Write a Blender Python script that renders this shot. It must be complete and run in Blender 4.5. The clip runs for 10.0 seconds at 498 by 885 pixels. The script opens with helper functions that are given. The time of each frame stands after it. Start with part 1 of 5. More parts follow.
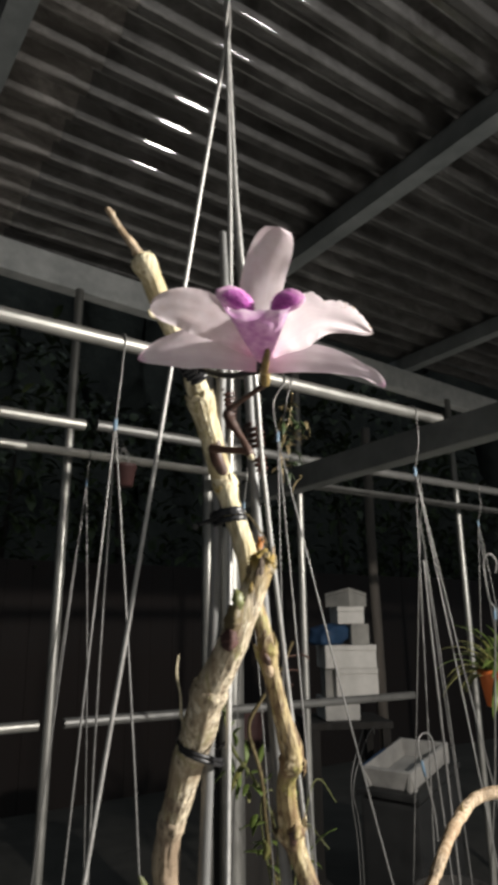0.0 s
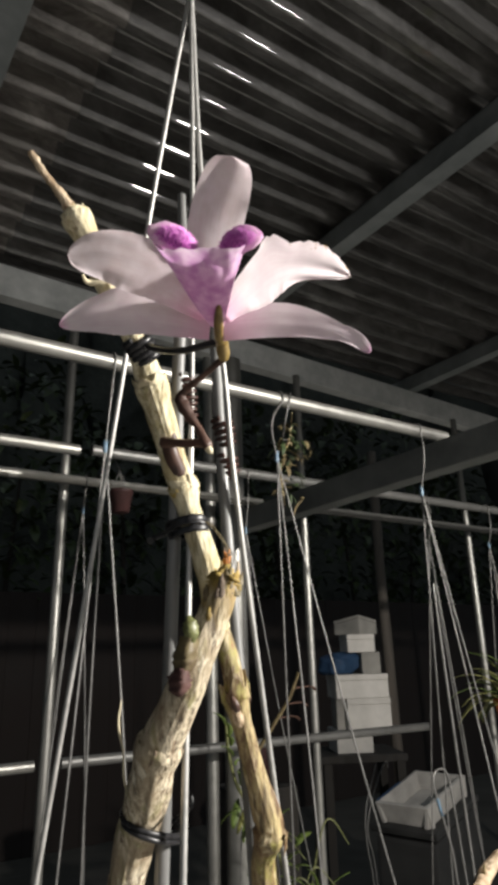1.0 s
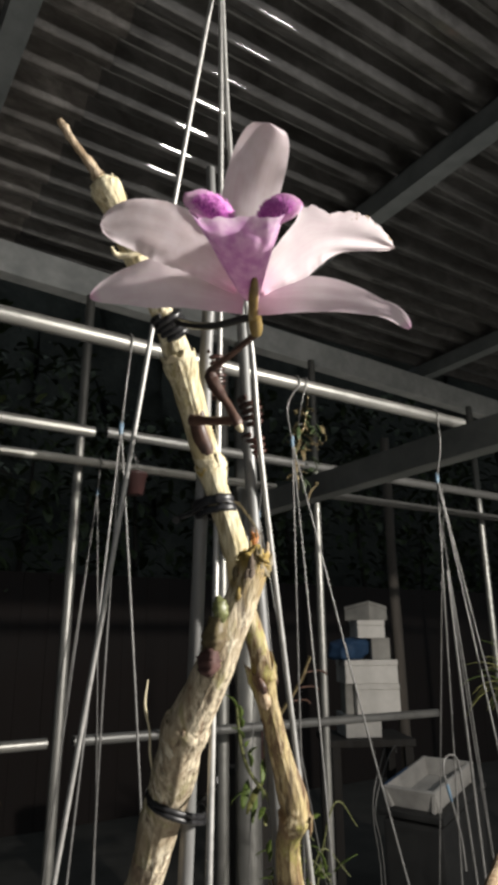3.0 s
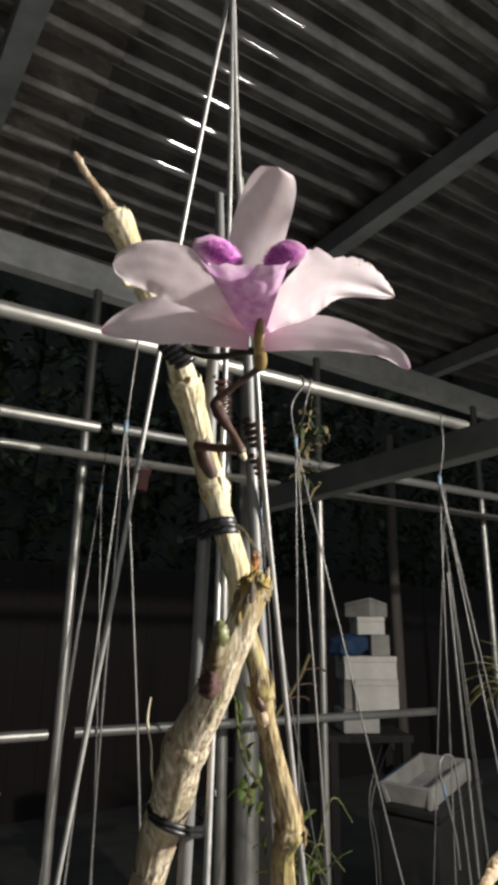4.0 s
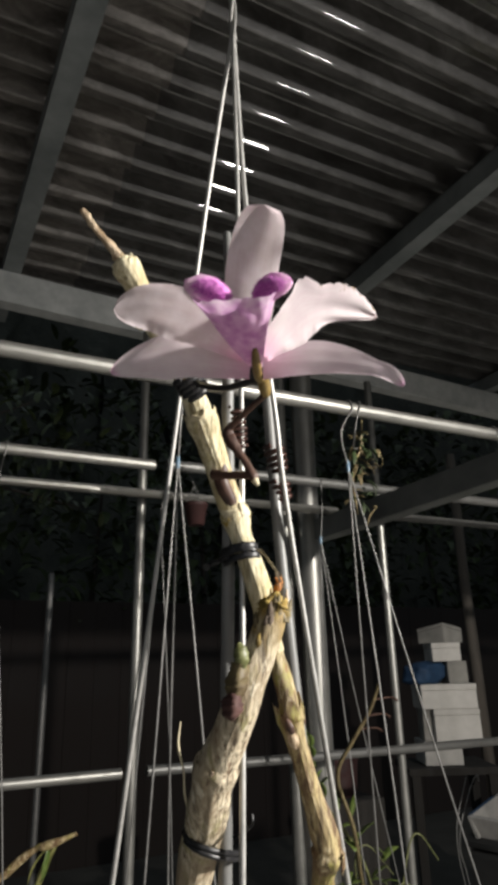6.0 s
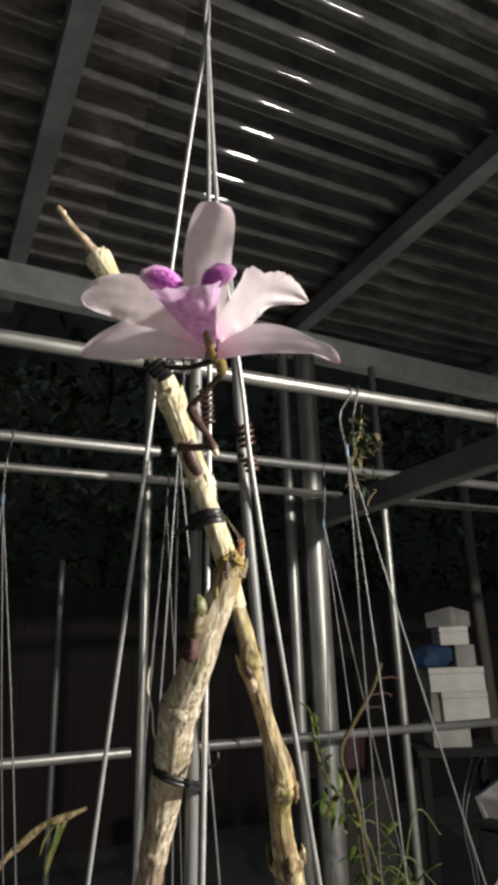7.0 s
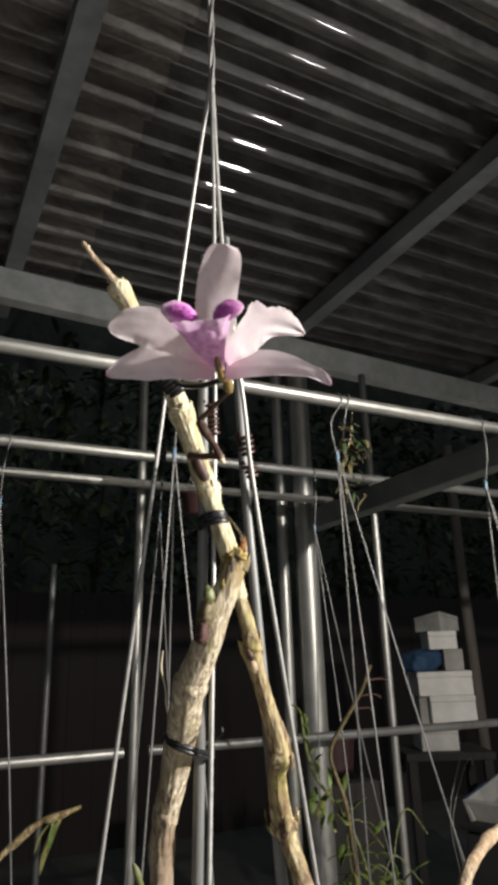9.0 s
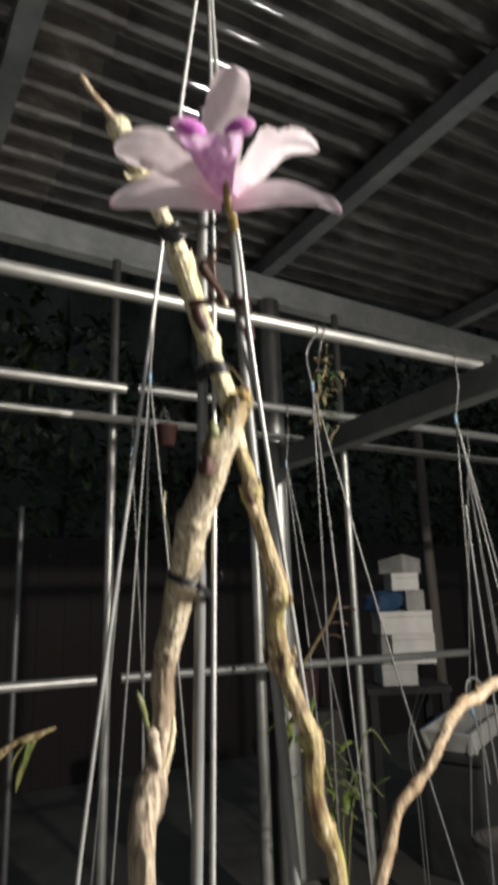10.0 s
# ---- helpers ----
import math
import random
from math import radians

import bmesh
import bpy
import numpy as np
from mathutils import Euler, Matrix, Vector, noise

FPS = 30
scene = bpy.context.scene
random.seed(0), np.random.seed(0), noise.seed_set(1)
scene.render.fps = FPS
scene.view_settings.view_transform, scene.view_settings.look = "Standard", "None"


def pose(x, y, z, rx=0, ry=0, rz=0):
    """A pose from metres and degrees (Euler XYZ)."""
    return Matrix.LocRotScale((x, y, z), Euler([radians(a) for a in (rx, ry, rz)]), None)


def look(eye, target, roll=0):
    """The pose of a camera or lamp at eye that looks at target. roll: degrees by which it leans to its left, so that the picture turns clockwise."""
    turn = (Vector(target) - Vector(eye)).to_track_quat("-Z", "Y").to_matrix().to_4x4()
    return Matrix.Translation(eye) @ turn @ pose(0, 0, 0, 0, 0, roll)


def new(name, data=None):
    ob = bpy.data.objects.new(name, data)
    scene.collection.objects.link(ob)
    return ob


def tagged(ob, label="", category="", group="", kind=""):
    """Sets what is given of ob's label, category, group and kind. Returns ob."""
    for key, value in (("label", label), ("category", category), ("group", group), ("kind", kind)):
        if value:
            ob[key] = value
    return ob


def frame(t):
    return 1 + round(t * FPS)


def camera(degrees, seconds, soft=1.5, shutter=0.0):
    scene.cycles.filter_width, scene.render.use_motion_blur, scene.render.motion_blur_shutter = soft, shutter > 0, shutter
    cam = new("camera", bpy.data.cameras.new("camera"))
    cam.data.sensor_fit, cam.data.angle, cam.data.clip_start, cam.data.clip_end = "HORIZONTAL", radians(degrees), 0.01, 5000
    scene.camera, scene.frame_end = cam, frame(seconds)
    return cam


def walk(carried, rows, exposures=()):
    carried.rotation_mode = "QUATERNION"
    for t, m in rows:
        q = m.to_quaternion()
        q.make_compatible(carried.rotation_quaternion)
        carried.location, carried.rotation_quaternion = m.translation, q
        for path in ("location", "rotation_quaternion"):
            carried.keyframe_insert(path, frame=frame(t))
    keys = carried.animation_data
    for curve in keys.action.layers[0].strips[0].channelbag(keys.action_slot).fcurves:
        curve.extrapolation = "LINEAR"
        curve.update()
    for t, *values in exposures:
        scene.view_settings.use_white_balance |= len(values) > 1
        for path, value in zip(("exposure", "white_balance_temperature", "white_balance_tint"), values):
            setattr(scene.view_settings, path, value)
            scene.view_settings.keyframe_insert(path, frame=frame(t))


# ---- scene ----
cam = camera(40.87, 10.0, soft=4.5, shutter=0.4)
PATH = [
    (0, (-0.0000, 0.0000, 1.5000), (0.5483, 0.7918, 1.7692), -0.78),
    (0.3, (0.0119, -0.0008, 1.4964), (0.5719, 0.7694, 1.8016), -1.50),
    (0.5, (0.0190, 0.0075, 1.5001), (0.5812, 0.7680, 1.8252), -1.79),
    (0.8, (0.0310, 0.0264, 1.5039), (0.5828, 0.7998, 1.8157), -1.63),
    (1, (0.0425, 0.0347, 1.5018), (0.5770, 0.8214, 1.8106), -1.76),
    (1.2, (0.0425, 0.0336, 1.5010), (0.5689, 0.8227, 1.8178), -1.84),
    (1.5, (0.0390, 0.0367, 1.5106), (0.5548, 0.8319, 1.8296), -1.37),
    (1.7, (0.0352, 0.0372, 1.5120), (0.5388, 0.8427, 1.8244), -0.82),
    (2, (0.0404, 0.0383, 1.5091), (0.5499, 0.8404, 1.8207), -0.84),
    (2.5, (0.0433, 0.0422, 1.5033), (0.5624, 0.8423, 1.8038), -1.15),
    (2.7, (0.0431, 0.0455, 1.5012), (0.5608, 0.8500, 1.7924), -0.96),
    (3.8, (0.0304, 0.0267, 1.5063), (0.5704, 0.8176, 1.7944), 0.52),
    (4, (0.0350, 0.0336, 1.5099), (0.5545, 0.8416, 1.7881), 0.50),
    (4.3, (0.0404, 0.0291, 1.4987), (0.5518, 0.8372, 1.7911), 0.02),
    (4.5, (0.0405, 0.0269, 1.5011), (0.5360, 0.8444, 1.7947), -0.04),
    (4.8, (0.0397, 0.0349, 1.4981), (0.4957, 0.8710, 1.8029), -0.52),
    (5, (0.0435, 0.0358, 1.4964), (0.4949, 0.8746, 1.8008), -0.84),
    (5.2, (0.0423, 0.0361, 1.4943), (0.4974, 0.8757, 1.7910), -1.23),
    (6.3, (0.0475, 0.0137, 1.5090), (0.4757, 0.8556, 1.8374), -1.70),
    (6.5, (0.0496, 0.0106, 1.5039), (0.4746, 0.8574, 1.8240), -1.64),
    (6.8, (0.0551, -0.0003, 1.4902), (0.4817, 0.8529, 1.7903), -1.90),
    (7, (0.0522, -0.0060, 1.4936), (0.4767, 0.8463, 1.7992), -1.91),
    (7.3, (0.0513, -0.0055, 1.4863), (0.4660, 0.8524, 1.7896), -2.00),
    (7.5, (0.0519, -0.0061, 1.4822), (0.4777, 0.8479, 1.7810), -2.15),
    (7.7, (0.0559, -0.0089, 1.4742), (0.4913, 0.8415, 1.7698), -2.55),
    (8, (0.0486, -0.0175, 1.4791), (0.5027, 0.8235, 1.7731), -1.99),
    (8.2, (0.0503, -0.0197, 1.4777), (0.5091, 0.8190, 1.7710), -2.48),
    (8.5, (0.0509, -0.0248, 1.4763), (0.4966, 0.8228, 1.7644), -2.79),
    (8.7, (0.0457, -0.0285, 1.4786), (0.4890, 0.8176, 1.7745), -2.58),
    (9, (0.0334, -0.0330, 1.4855), (0.4692, 0.8111, 1.7976), -1.85),
    (9.5, (0.0311, -0.0238, 1.4678), (0.4974, 0.8124, 1.7562), -2.21),
    (9.7, (0.0244, -0.0187, 1.4658), (0.4962, 0.8174, 1.7458), -2.29),
    (9.8, (0.0212, -0.0178, 1.4633), (0.4955, 0.8184, 1.7389), -2.13),
    (10, (0.0250, -0.0144, 1.4429), (0.5114, 0.8253, 1.6844), -2.02),
]
walk(cam, [(t, look(eye, target, roll)) for t, eye, target, roll in PATH],
     ((0.0, 0.12), (1.0, 0.10), (2.5, 0.05), (4.0, 0.05), (5.0, 0.0), (6.5, -0.06), (7.5, -0.03), (9.0, 0.03), (9.5, 0.12), (10.0, 0.18)))

# ---- world, lamps ----
world = bpy.data.worlds.new("night")
scene.world = world
world.use_nodes = True
world.node_tree.nodes["Background"].inputs[0].default_value = (0.50, 0.58, 0.64, 1)
world.node_tree.nodes["Background"].inputs[1].default_value = 0.25
scene.view_settings.exposure = 0.0


def lamp(name, place, aim, watts, colour, size, cone=160, blend=0.5):
    data = bpy.data.lights.new(name, "SPOT")
    data.energy, data.color, data.shadow_soft_size = watts, colour, size
    data.spot_size, data.spot_blend = radians(cone), blend
    ob = new(name, data)
    ob.matrix_world = look(place, aim) if place[0] != aim[0] else pose(*place)
    return ob


# a shaded lamp: full light below its rim, a little spilling above it
lamp("work_lamp", (1.50, -1.05, 2.15), (1.50, -1.05, 0.0), 350, (1.0, 0.95, 0.88), 0.03, 176.4, 0.018)
lamp("lamp_spill", (1.50, -1.05, 2.16), (-0.75, 0.8, 2.66), 64, (1.0, 0.96, 0.91), 0.092, 120, 1.0)
# weak fill added from the camera's left; no lamp is known there
lamp("fill_lamp", (-0.6, -1.5, 1.9), (0.3, 0.7, 1.75), 10, (1.0, 0.96, 0.92), 0.35, 140, 0.6)


# ---- materials ----
def material(name):
    m = bpy.data.materials.new(name)
    m.use_nodes = True
    t = m.node_tree
    return m, t, t.nodes["Principled BSDF"]


def node(t, kind, **inputs):
    n = t.nodes.new(kind)
    for key, value in inputs.items():
        n.inputs[key.replace("_", " ")].default_value = value
    return n


def ramp(t, source, stops):
    n = t.nodes.new("ShaderNodeValToRGB")
    while len(n.color_ramp.elements) < len(stops):
        n.color_ramp.elements.new(0.5)
    for e, (p, col) in zip(n.color_ramp.elements, stops):
        e.position, e.color = p, (*col, 1)
    t.links.new(source, n.inputs[0])
    return n


def coords(t, scale=(1, 1, 1), kind="Object"):
    tc = t.nodes.new("ShaderNodeTexCoord")
    mp = t.nodes.new("ShaderNodeMapping")
    mp.inputs["Scale"].default_value = scale
    t.links.new(tc.outputs[kind], mp.inputs[0])
    return mp.outputs[0]


def grained(name, dark, light, scale=20, stretch=(1, 1, 1), rough=0.6, metal=0.0, bump=0.2, spread=0.15, kind="Object", dist=0.002, spec=0.5):
    """Two scales of noise between two colours, with roughness and relief that follow the fine one."""
    m, t, b = material(name)
    at = coords(t, stretch, kind)
    big = node(t, "ShaderNodeTexNoise", Scale=scale * 0.22, Detail=3.0)
    fine = node(t, "ShaderNodeTexNoise", Scale=scale, Detail=6.0, Roughness=0.65)
    t.links.new(at, big.inputs["Vector"])
    t.links.new(at, fine.inputs["Vector"])
    mix = node(t, "ShaderNodeMix")
    mix.inputs[0].default_value = 0.5
    t.links.new(big.outputs[0], mix.inputs[2])
    t.links.new(fine.outputs[0], mix.inputs[3])
    col = ramp(t, mix.outputs[0], [(0.36, dark), (0.64, light)])
    t.links.new(col.outputs[0], b.inputs["Base Color"])
    r = node(t, "ShaderNodeMapRange", From_Min=0.3, From_Max=0.7, To_Min=max(rough - spread, 0.03), To_Max=min(rough + spread, 1))
    t.links.new(fine.outputs[0], r.inputs[0])
    t.links.new(r.outputs[0], b.inputs["Roughness"])
    b.inputs["Metallic"].default_value = metal
    b.inputs["Specular IOR Level"].default_value = spec
    if bump:
        n = node(t, "ShaderNodeBump", Strength=bump, Distance=dist)
        t.links.new(fine.outputs[0], n.inputs["Height"])
        t.links.new(n.outputs[0], b.inputs["Normal"])
    return m


galvanised = grained("galvanised_pipe", (0.215, 0.211, 0.197), (0.30, 0.295, 0.275), 18, rough=0.43, metal=0.75, bump=0.0, spread=0.08)


def zinc(name, dark, light, rough, metal, coat, coat_low, coat_high):
    """Zinc sheet: blotched by weather, with a glossier skin that is worn dull in patches."""
    m = grained(name, dark, light, 9, (0.35, 1, 1), rough=rough, metal=metal, bump=0.05, spread=0.10)
    t = m.node_tree
    b = t.nodes["Principled BSDF"]
    b.inputs["Coat Weight"].default_value = coat
    worn = node(t, "ShaderNodeTexNoise", Scale=7.0, Detail=4.0, Roughness=0.6)
    t.links.new(coords(t, (0.5, 1, 1)), worn.inputs["Vector"])
    dull = node(t, "ShaderNodeMapRange", From_Min=0.36, From_Max=0.70, To_Min=coat_low, To_Max=coat_high)
    t.links.new(worn.outputs[0], dull.inputs[0])
    t.links.new(dull.outputs[0], b.inputs["Coat Roughness"])
    # grime lying in streaks and blots over the zinc
    grime = node(t, "ShaderNodeTexNoise", Scale=16.0, Detail=7.0, Roughness=0.7, Distortion=0.6)
    t.links.new(coords(t, (0.45, 1, 1)), grime.inputs["Vector"])
    veil = ramp(t, grime.outputs[0], [(0.36, (0.30, 0.28, 0.26)), (0.52, (0.85, 0.84, 0.83)), (0.66, (1.5, 1.5, 1.5))])
    mix = t.nodes.new("ShaderNodeMix")
    mix.data_type, mix.blend_type = "RGBA", "MULTIPLY"
    mix.inputs[0].default_value = 1.0
    t.links.new(b.inputs["Base Color"].links[0].from_socket, mix.inputs[6])
    t.links.new(veil.outputs[0], mix.inputs[7])
    t.links.new(mix.outputs[2], b.inputs["Base Color"])
    return m


roof_zinc = zinc("glossy_zinc_sheet", (0.040, 0.039, 0.038), (0.095, 0.093, 0.091), 0.5, 0.1, 1.0, 0.028, 0.072)
roof_dull = zinc("weathered_zinc_sheet", (0.08, 0.074, 0.069), (0.185, 0.171, 0.16), 0.55, 0.1, 0.5, 0.12, 0.40)
grey_paint = grained("grey_painted_steel", (0.32, 0.333, 0.328), (0.52, 0.532, 0.522), 25, rough=0.55, bump=0.1)
dark_paint = grained("dark_grey_steel", (0.11, 0.124, 0.126), (0.205, 0.22, 0.222), 25, rough=0.6, bump=0.1)
bar_paint = grained("dark_bar_paint", (0.085, 0.092, 0.09), (0.16, 0.168, 0.163), 25, rough=0.55, bump=0.1)
# right-hand pieces: darker base colour and less metal than galvanised
darker_pipe = grained("darker_grey_pipe", (0.115, 0.115, 0.11), (0.155, 0.154, 0.148), 18, rough=0.46, metal=0.6, bump=0.0, spread=0.03)
steel_wire = grained("bright_steel_wire", (0.36, 0.354, 0.34), (0.48, 0.473, 0.455), 300, rough=0.46, metal=0.5, bump=0.03, spread=0.08)
own_wire = grained("greyed_steel_wire", (0.30, 0.295, 0.285), (0.45, 0.44, 0.42), 300, rough=0.42, metal=0.8, bump=0.03, spread=0.08)
far_wire = grained("dull_steel_wire", (0.14, 0.137, 0.132), (0.23, 0.225, 0.218), 200, rough=0.5, metal=0.6, bump=0.0)
rod_grey = grained("grey_plastic_rod", (0.13, 0.13, 0.127), (0.21, 0.21, 0.205), 200, (1, 1, 0.1), rough=0.45, bump=0.1, dist=0.0003)


def cane_material(name, dark, light, stain, rough=0.6, end=None, end_colour=(0.45, 0.30, 0.07), reach=0.0155, tints=()):
    """Dry cane: fibres along it, larger blotches of stain, and a ridged relief."""
    m, t, b = material(name)
    fibres = node(t, "ShaderNodeTexNoise", Scale=520.0, Detail=6.0, Roughness=0.7)
    t.links.new(coords(t, (1, 1, 0.07)), fibres.inputs["Vector"])
    blots = node(t, "ShaderNodeTexNoise", Scale=95.0, Detail=5.0, Roughness=0.6)
    t.links.new(coords(t, (1, 1, 0.5)), blots.inputs["Vector"])
    col = ramp(t, fibres.outputs[0], [(0.38, dark), (0.55, light), (0.72, tuple(min(1, c * 1.15) for c in light))])
    # long dark cracks between the fibres
    split = node(t, "ShaderNodeTexNoise", Scale=330.0, Detail=3.0, Roughness=0.5)
    t.links.new(coords(t, (1, 1, 0.045)), split.inputs["Vector"])
    crack = ramp(t, split.outputs[0], [(0.60, (0, 0, 0)), (0.67, (0.8, 0.8, 0.8))])
    keep = ramp(t, blots.outputs[0], [(0.44, (0, 0, 0)), (0.62, (1, 1, 1))])
    mix = t.nodes.new("ShaderNodeMix")
    mix.data_type = "RGBA"
    t.links.new(keep.outputs[0], mix.inputs[0])
    t.links.new(col.outputs[0], mix.inputs[6])
    mix.inputs[7].default_value = (*stain, 1)
    cracked = t.nodes.new("ShaderNodeMix")
    cracked.data_type = "RGBA"
    t.links.new(crack.outputs[0], cracked.inputs[0])
    t.links.new(mix.outputs[2], cracked.inputs[6])
    cracked.inputs[7].default_value = (*(c * 0.55 for c in dark), 1)
    colour = cracked.outputs[2]
    for tint, scale, low, high in tints:
        patch = node(t, "ShaderNodeTexNoise", Scale=scale, Detail=5.0, Roughness=0.65, Distortion=0.4)
        t.links.new(coords(t, (1, 1, 0.4)), patch.inputs["Vector"])
        gate = ramp(t, patch.outputs[0], [(low, (0, 0, 0)), (high, (0.85, 0.85, 0.85))])
        over = t.nodes.new("ShaderNodeMix")
        over.data_type = "RGBA"
        t.links.new(gate.outputs[0], over.inputs[0])
        t.links.new(colour, over.inputs[6])
        over.inputs[7].default_value = (*tint, 1)
        colour = over.outputs[2]
    if end:
        # a stain that spreads raggedly from the broken end
        far = t.nodes.new("ShaderNodeVectorMath")
        far.operation = "DISTANCE"
        t.links.new(coords(t), far.inputs[0])
        far.inputs[1].default_value = end
        rag = node(t, "ShaderNodeTexNoise", Scale=330.0, Detail=4.0)
        t.links.new(coords(t, (1, 1, 0.45)), rag.inputs["Vector"])
        push = node(t, "ShaderNodeMath")
        push.operation = "MULTIPLY_ADD"
        t.links.new(rag.outputs[0], push.inputs[0])
        push.inputs[1].default_value = 0.022
        t.links.new(far.outputs["Value"], push.inputs[2])
        scaled = node(t, "ShaderNodeMath")
        scaled.operation = "DIVIDE"
        t.links.new(push.outputs[0], scaled.inputs[0])
        scaled.inputs[1].default_value = reach * 2
        where = ramp(t, scaled.outputs[0], [(0.55, (1, 1, 1)), (1.0, (0, 0, 0))])
        stained = t.nodes.new("ShaderNodeMix")
        stained.data_type = "RGBA"
        t.links.new(where.outputs[0], stained.inputs[0])
        t.links.new(colour, stained.inputs[6])
        stained.inputs[7].default_value = (*end_colour, 1)
        colour = stained.outputs[2]
    t.links.new(colour, b.inputs["Base Color"])
    b.inputs["Roughness"].default_value = rough
    add = node(t, "ShaderNodeMath")
    t.links.new(fibres.outputs[0], add.inputs[0])
    t.links.new(blots.outputs[0], add.inputs[1])
    bump = node(t, "ShaderNodeBump", Strength=0.9, Distance=0.0012)
    t.links.new(add.outputs[0], bump.inputs["Height"])
    t.links.new(bump.outputs[0], b.inputs["Normal"])
    return m


cane_straw = cane_material("dry_straw_cane", (0.42, 0.34, 0.18), (0.78, 0.71, 0.50), (0.52, 0.43, 0.24), 0.7, tints=(((0.48, 0.43, 0.13), 75.0, 0.56, 0.68), ((0.27, 0.16, 0.08), 150.0, 0.63, 0.70)))
cane_brown = cane_material("pale_brown_cane", (0.24, 0.16, 0.09), (0.62, 0.49, 0.34), (0.30, 0.20, 0.11), 0.65)
cane_weathered = cane_material("weathered_cane", (0.15, 0.11, 0.07), (0.69, 0.60, 0.44), (0.33, 0.26, 0.17), 0.75, (0.1524, 0.2111, 1.5272), (0.34, 0.235, 0.06), 0.0135, tints=(((0.30, 0.27, 0.12), 120.0, 0.54, 0.66), ((0.20, 0.12, 0.07), 210.0, 0.58, 0.67), ((0.74, 0.67, 0.52), 260.0, 0.57, 0.66)))
cane_dull = cane_material("dull_brown_cane", (0.10, 0.07, 0.045), (0.50, 0.41, 0.295), (0.24, 0.175, 0.115), 0.75, tints=(((0.55, 0.47, 0.34), 170.0, 0.56, 0.66), ((0.13, 0.085, 0.055), 120.0, 0.58, 0.68)))
cane_olive = cane_material("olive_cane", (0.10, 0.06, 0.028), (0.47, 0.375, 0.19), (0.19, 0.12, 0.055), 0.5, tints=(((0.36, 0.33, 0.085), 105.0, 0.55, 0.64), ((0.115, 0.055, 0.025), 150.0, 0.54, 0.62), ((0.64, 0.54, 0.34), 200.0, 0.55, 0.62), ((0.22, 0.05, 0.03), 260.0, 0.66, 0.71)))
sheath_paper = grained("papery_sheath", (0.46, 0.38, 0.22), (0.80, 0.72, 0.52), 500, (1, 1, 0.1), rough=0.7, bump=0.5, dist=0.0004)
bark_brown = grained("shaded_joint_bark", (0.07, 0.05, 0.035), (0.20, 0.15, 0.11), 420, (1, 1, 0.2), rough=0.8, bump=0.5, dist=0.0005)
sheath_pale = grained("whitish_sheath", (0.40, 0.32, 0.23), (0.70, 0.62, 0.51), 400, (1, 1, 0.1), rough=0.7, bump=0.5, dist=0.0004)
moss_gold = grained("golden_broken_end", (0.13, 0.085, 0.03), (0.46, 0.33, 0.08), 420, rough=0.7, bump=0.6, dist=0.0006)
orange_fibre = grained("orange_fibre", (0.30, 0.09, 0.02), (0.60, 0.24, 0.04), 700, rough=0.6, bump=0.3, dist=0.0004)
bud_green = grained("bud_green", (0.05, 0.055, 0.018), (0.19, 0.20, 0.075), 500, rough=0.5, bump=0.2, dist=0.0004)
bud_red = grained("bud_dark_red", (0.035, 0.014, 0.013), (0.11, 0.05, 0.04), 400, rough=0.75, bump=0.2, dist=0.0004)
bract_olive = grained("olive_bract", (0.07, 0.045, 0.022), (0.19, 0.155, 0.07), 420, rough=0.6, bump=0.4, dist=0.0005)
stalk_brown = grained("purple_brown_stalk", (0.035, 0.016, 0.012), (0.12, 0.06, 0.04), 350, rough=0.5, bump=0.2, dist=0.0004)
ovary_olive = grained("olive_ovary", (0.10, 0.055, 0.02), (0.28, 0.20, 0.06), 300, rough=0.45, bump=0.2, dist=0.0004)
black_tape = grained("black_tie", (0.008, 0.008, 0.009), (0.022, 0.022, 0.024), 300, rough=0.35, bump=0.2, dist=0.0004)
brown_tie = grained("brown_coated_wire", (0.02, 0.008, 0.006), (0.055, 0.022, 0.016), 300, rough=0.3, bump=0.1, dist=0.0003)
blue_tape = grained("blue_tape", (0.07, 0.12, 0.17), (0.15, 0.24, 0.33), 150, rough=0.4, bump=0.1)
foam_white = grained("white_foam", (0.44, 0.42, 0.385), (0.64, 0.61, 0.57), 9, rough=0.85, bump=0.2)
foam_tray = grained("greyer_foam", (0.26, 0.25, 0.235), (0.48, 0.46, 0.43), 9, rough=0.85, bump=0.2)
foam_grey = grained("dirty_foam", (0.17, 0.163, 0.15), (0.33, 0.315, 0.285), 9, rough=0.85, bump=0.2)
blue_plastic = grained("blue_plastic_sheet", (0.007, 0.024, 0.06), (0.018, 0.055, 0.12), 12, rough=0.75, bump=0.4, dist=0.02)
# red lowered in colour so pot and bucket look as if faintly lit
dim_red = grained("dimmed_red_plastic", (0.016, 0.003, 0.0025), (0.032, 0.006, 0.005), 30, rough=0.7, bump=0.1)
terracotta = grained("orange_pot_plastic", (0.55, 0.13, 0.03), (0.75, 0.2, 0.05), 40, rough=0.5, bump=0.1)
bark_wood = grained("weathered_wood", (0.018, 0.014, 0.011), (0.05, 0.039, 0.03), 30, (1, 1, 0.1), rough=0.8, bump=0.5, dist=0.004)
# near-black base colour stands for the missing light on table and stool
unlit_wood = grained("unlit_black_wood", (0.007, 0.006, 0.005), (0.018, 0.015, 0.012), 30, (1, 1, 0.1), rough=0.85, bump=0.5, dist=0.004)
grey_wood = grained("greyed_wood", (0.02, 0.017, 0.014), (0.11, 0.094, 0.078), 22, (1, 1, 0.1), rough=0.8, bump=0.5, dist=0.004)
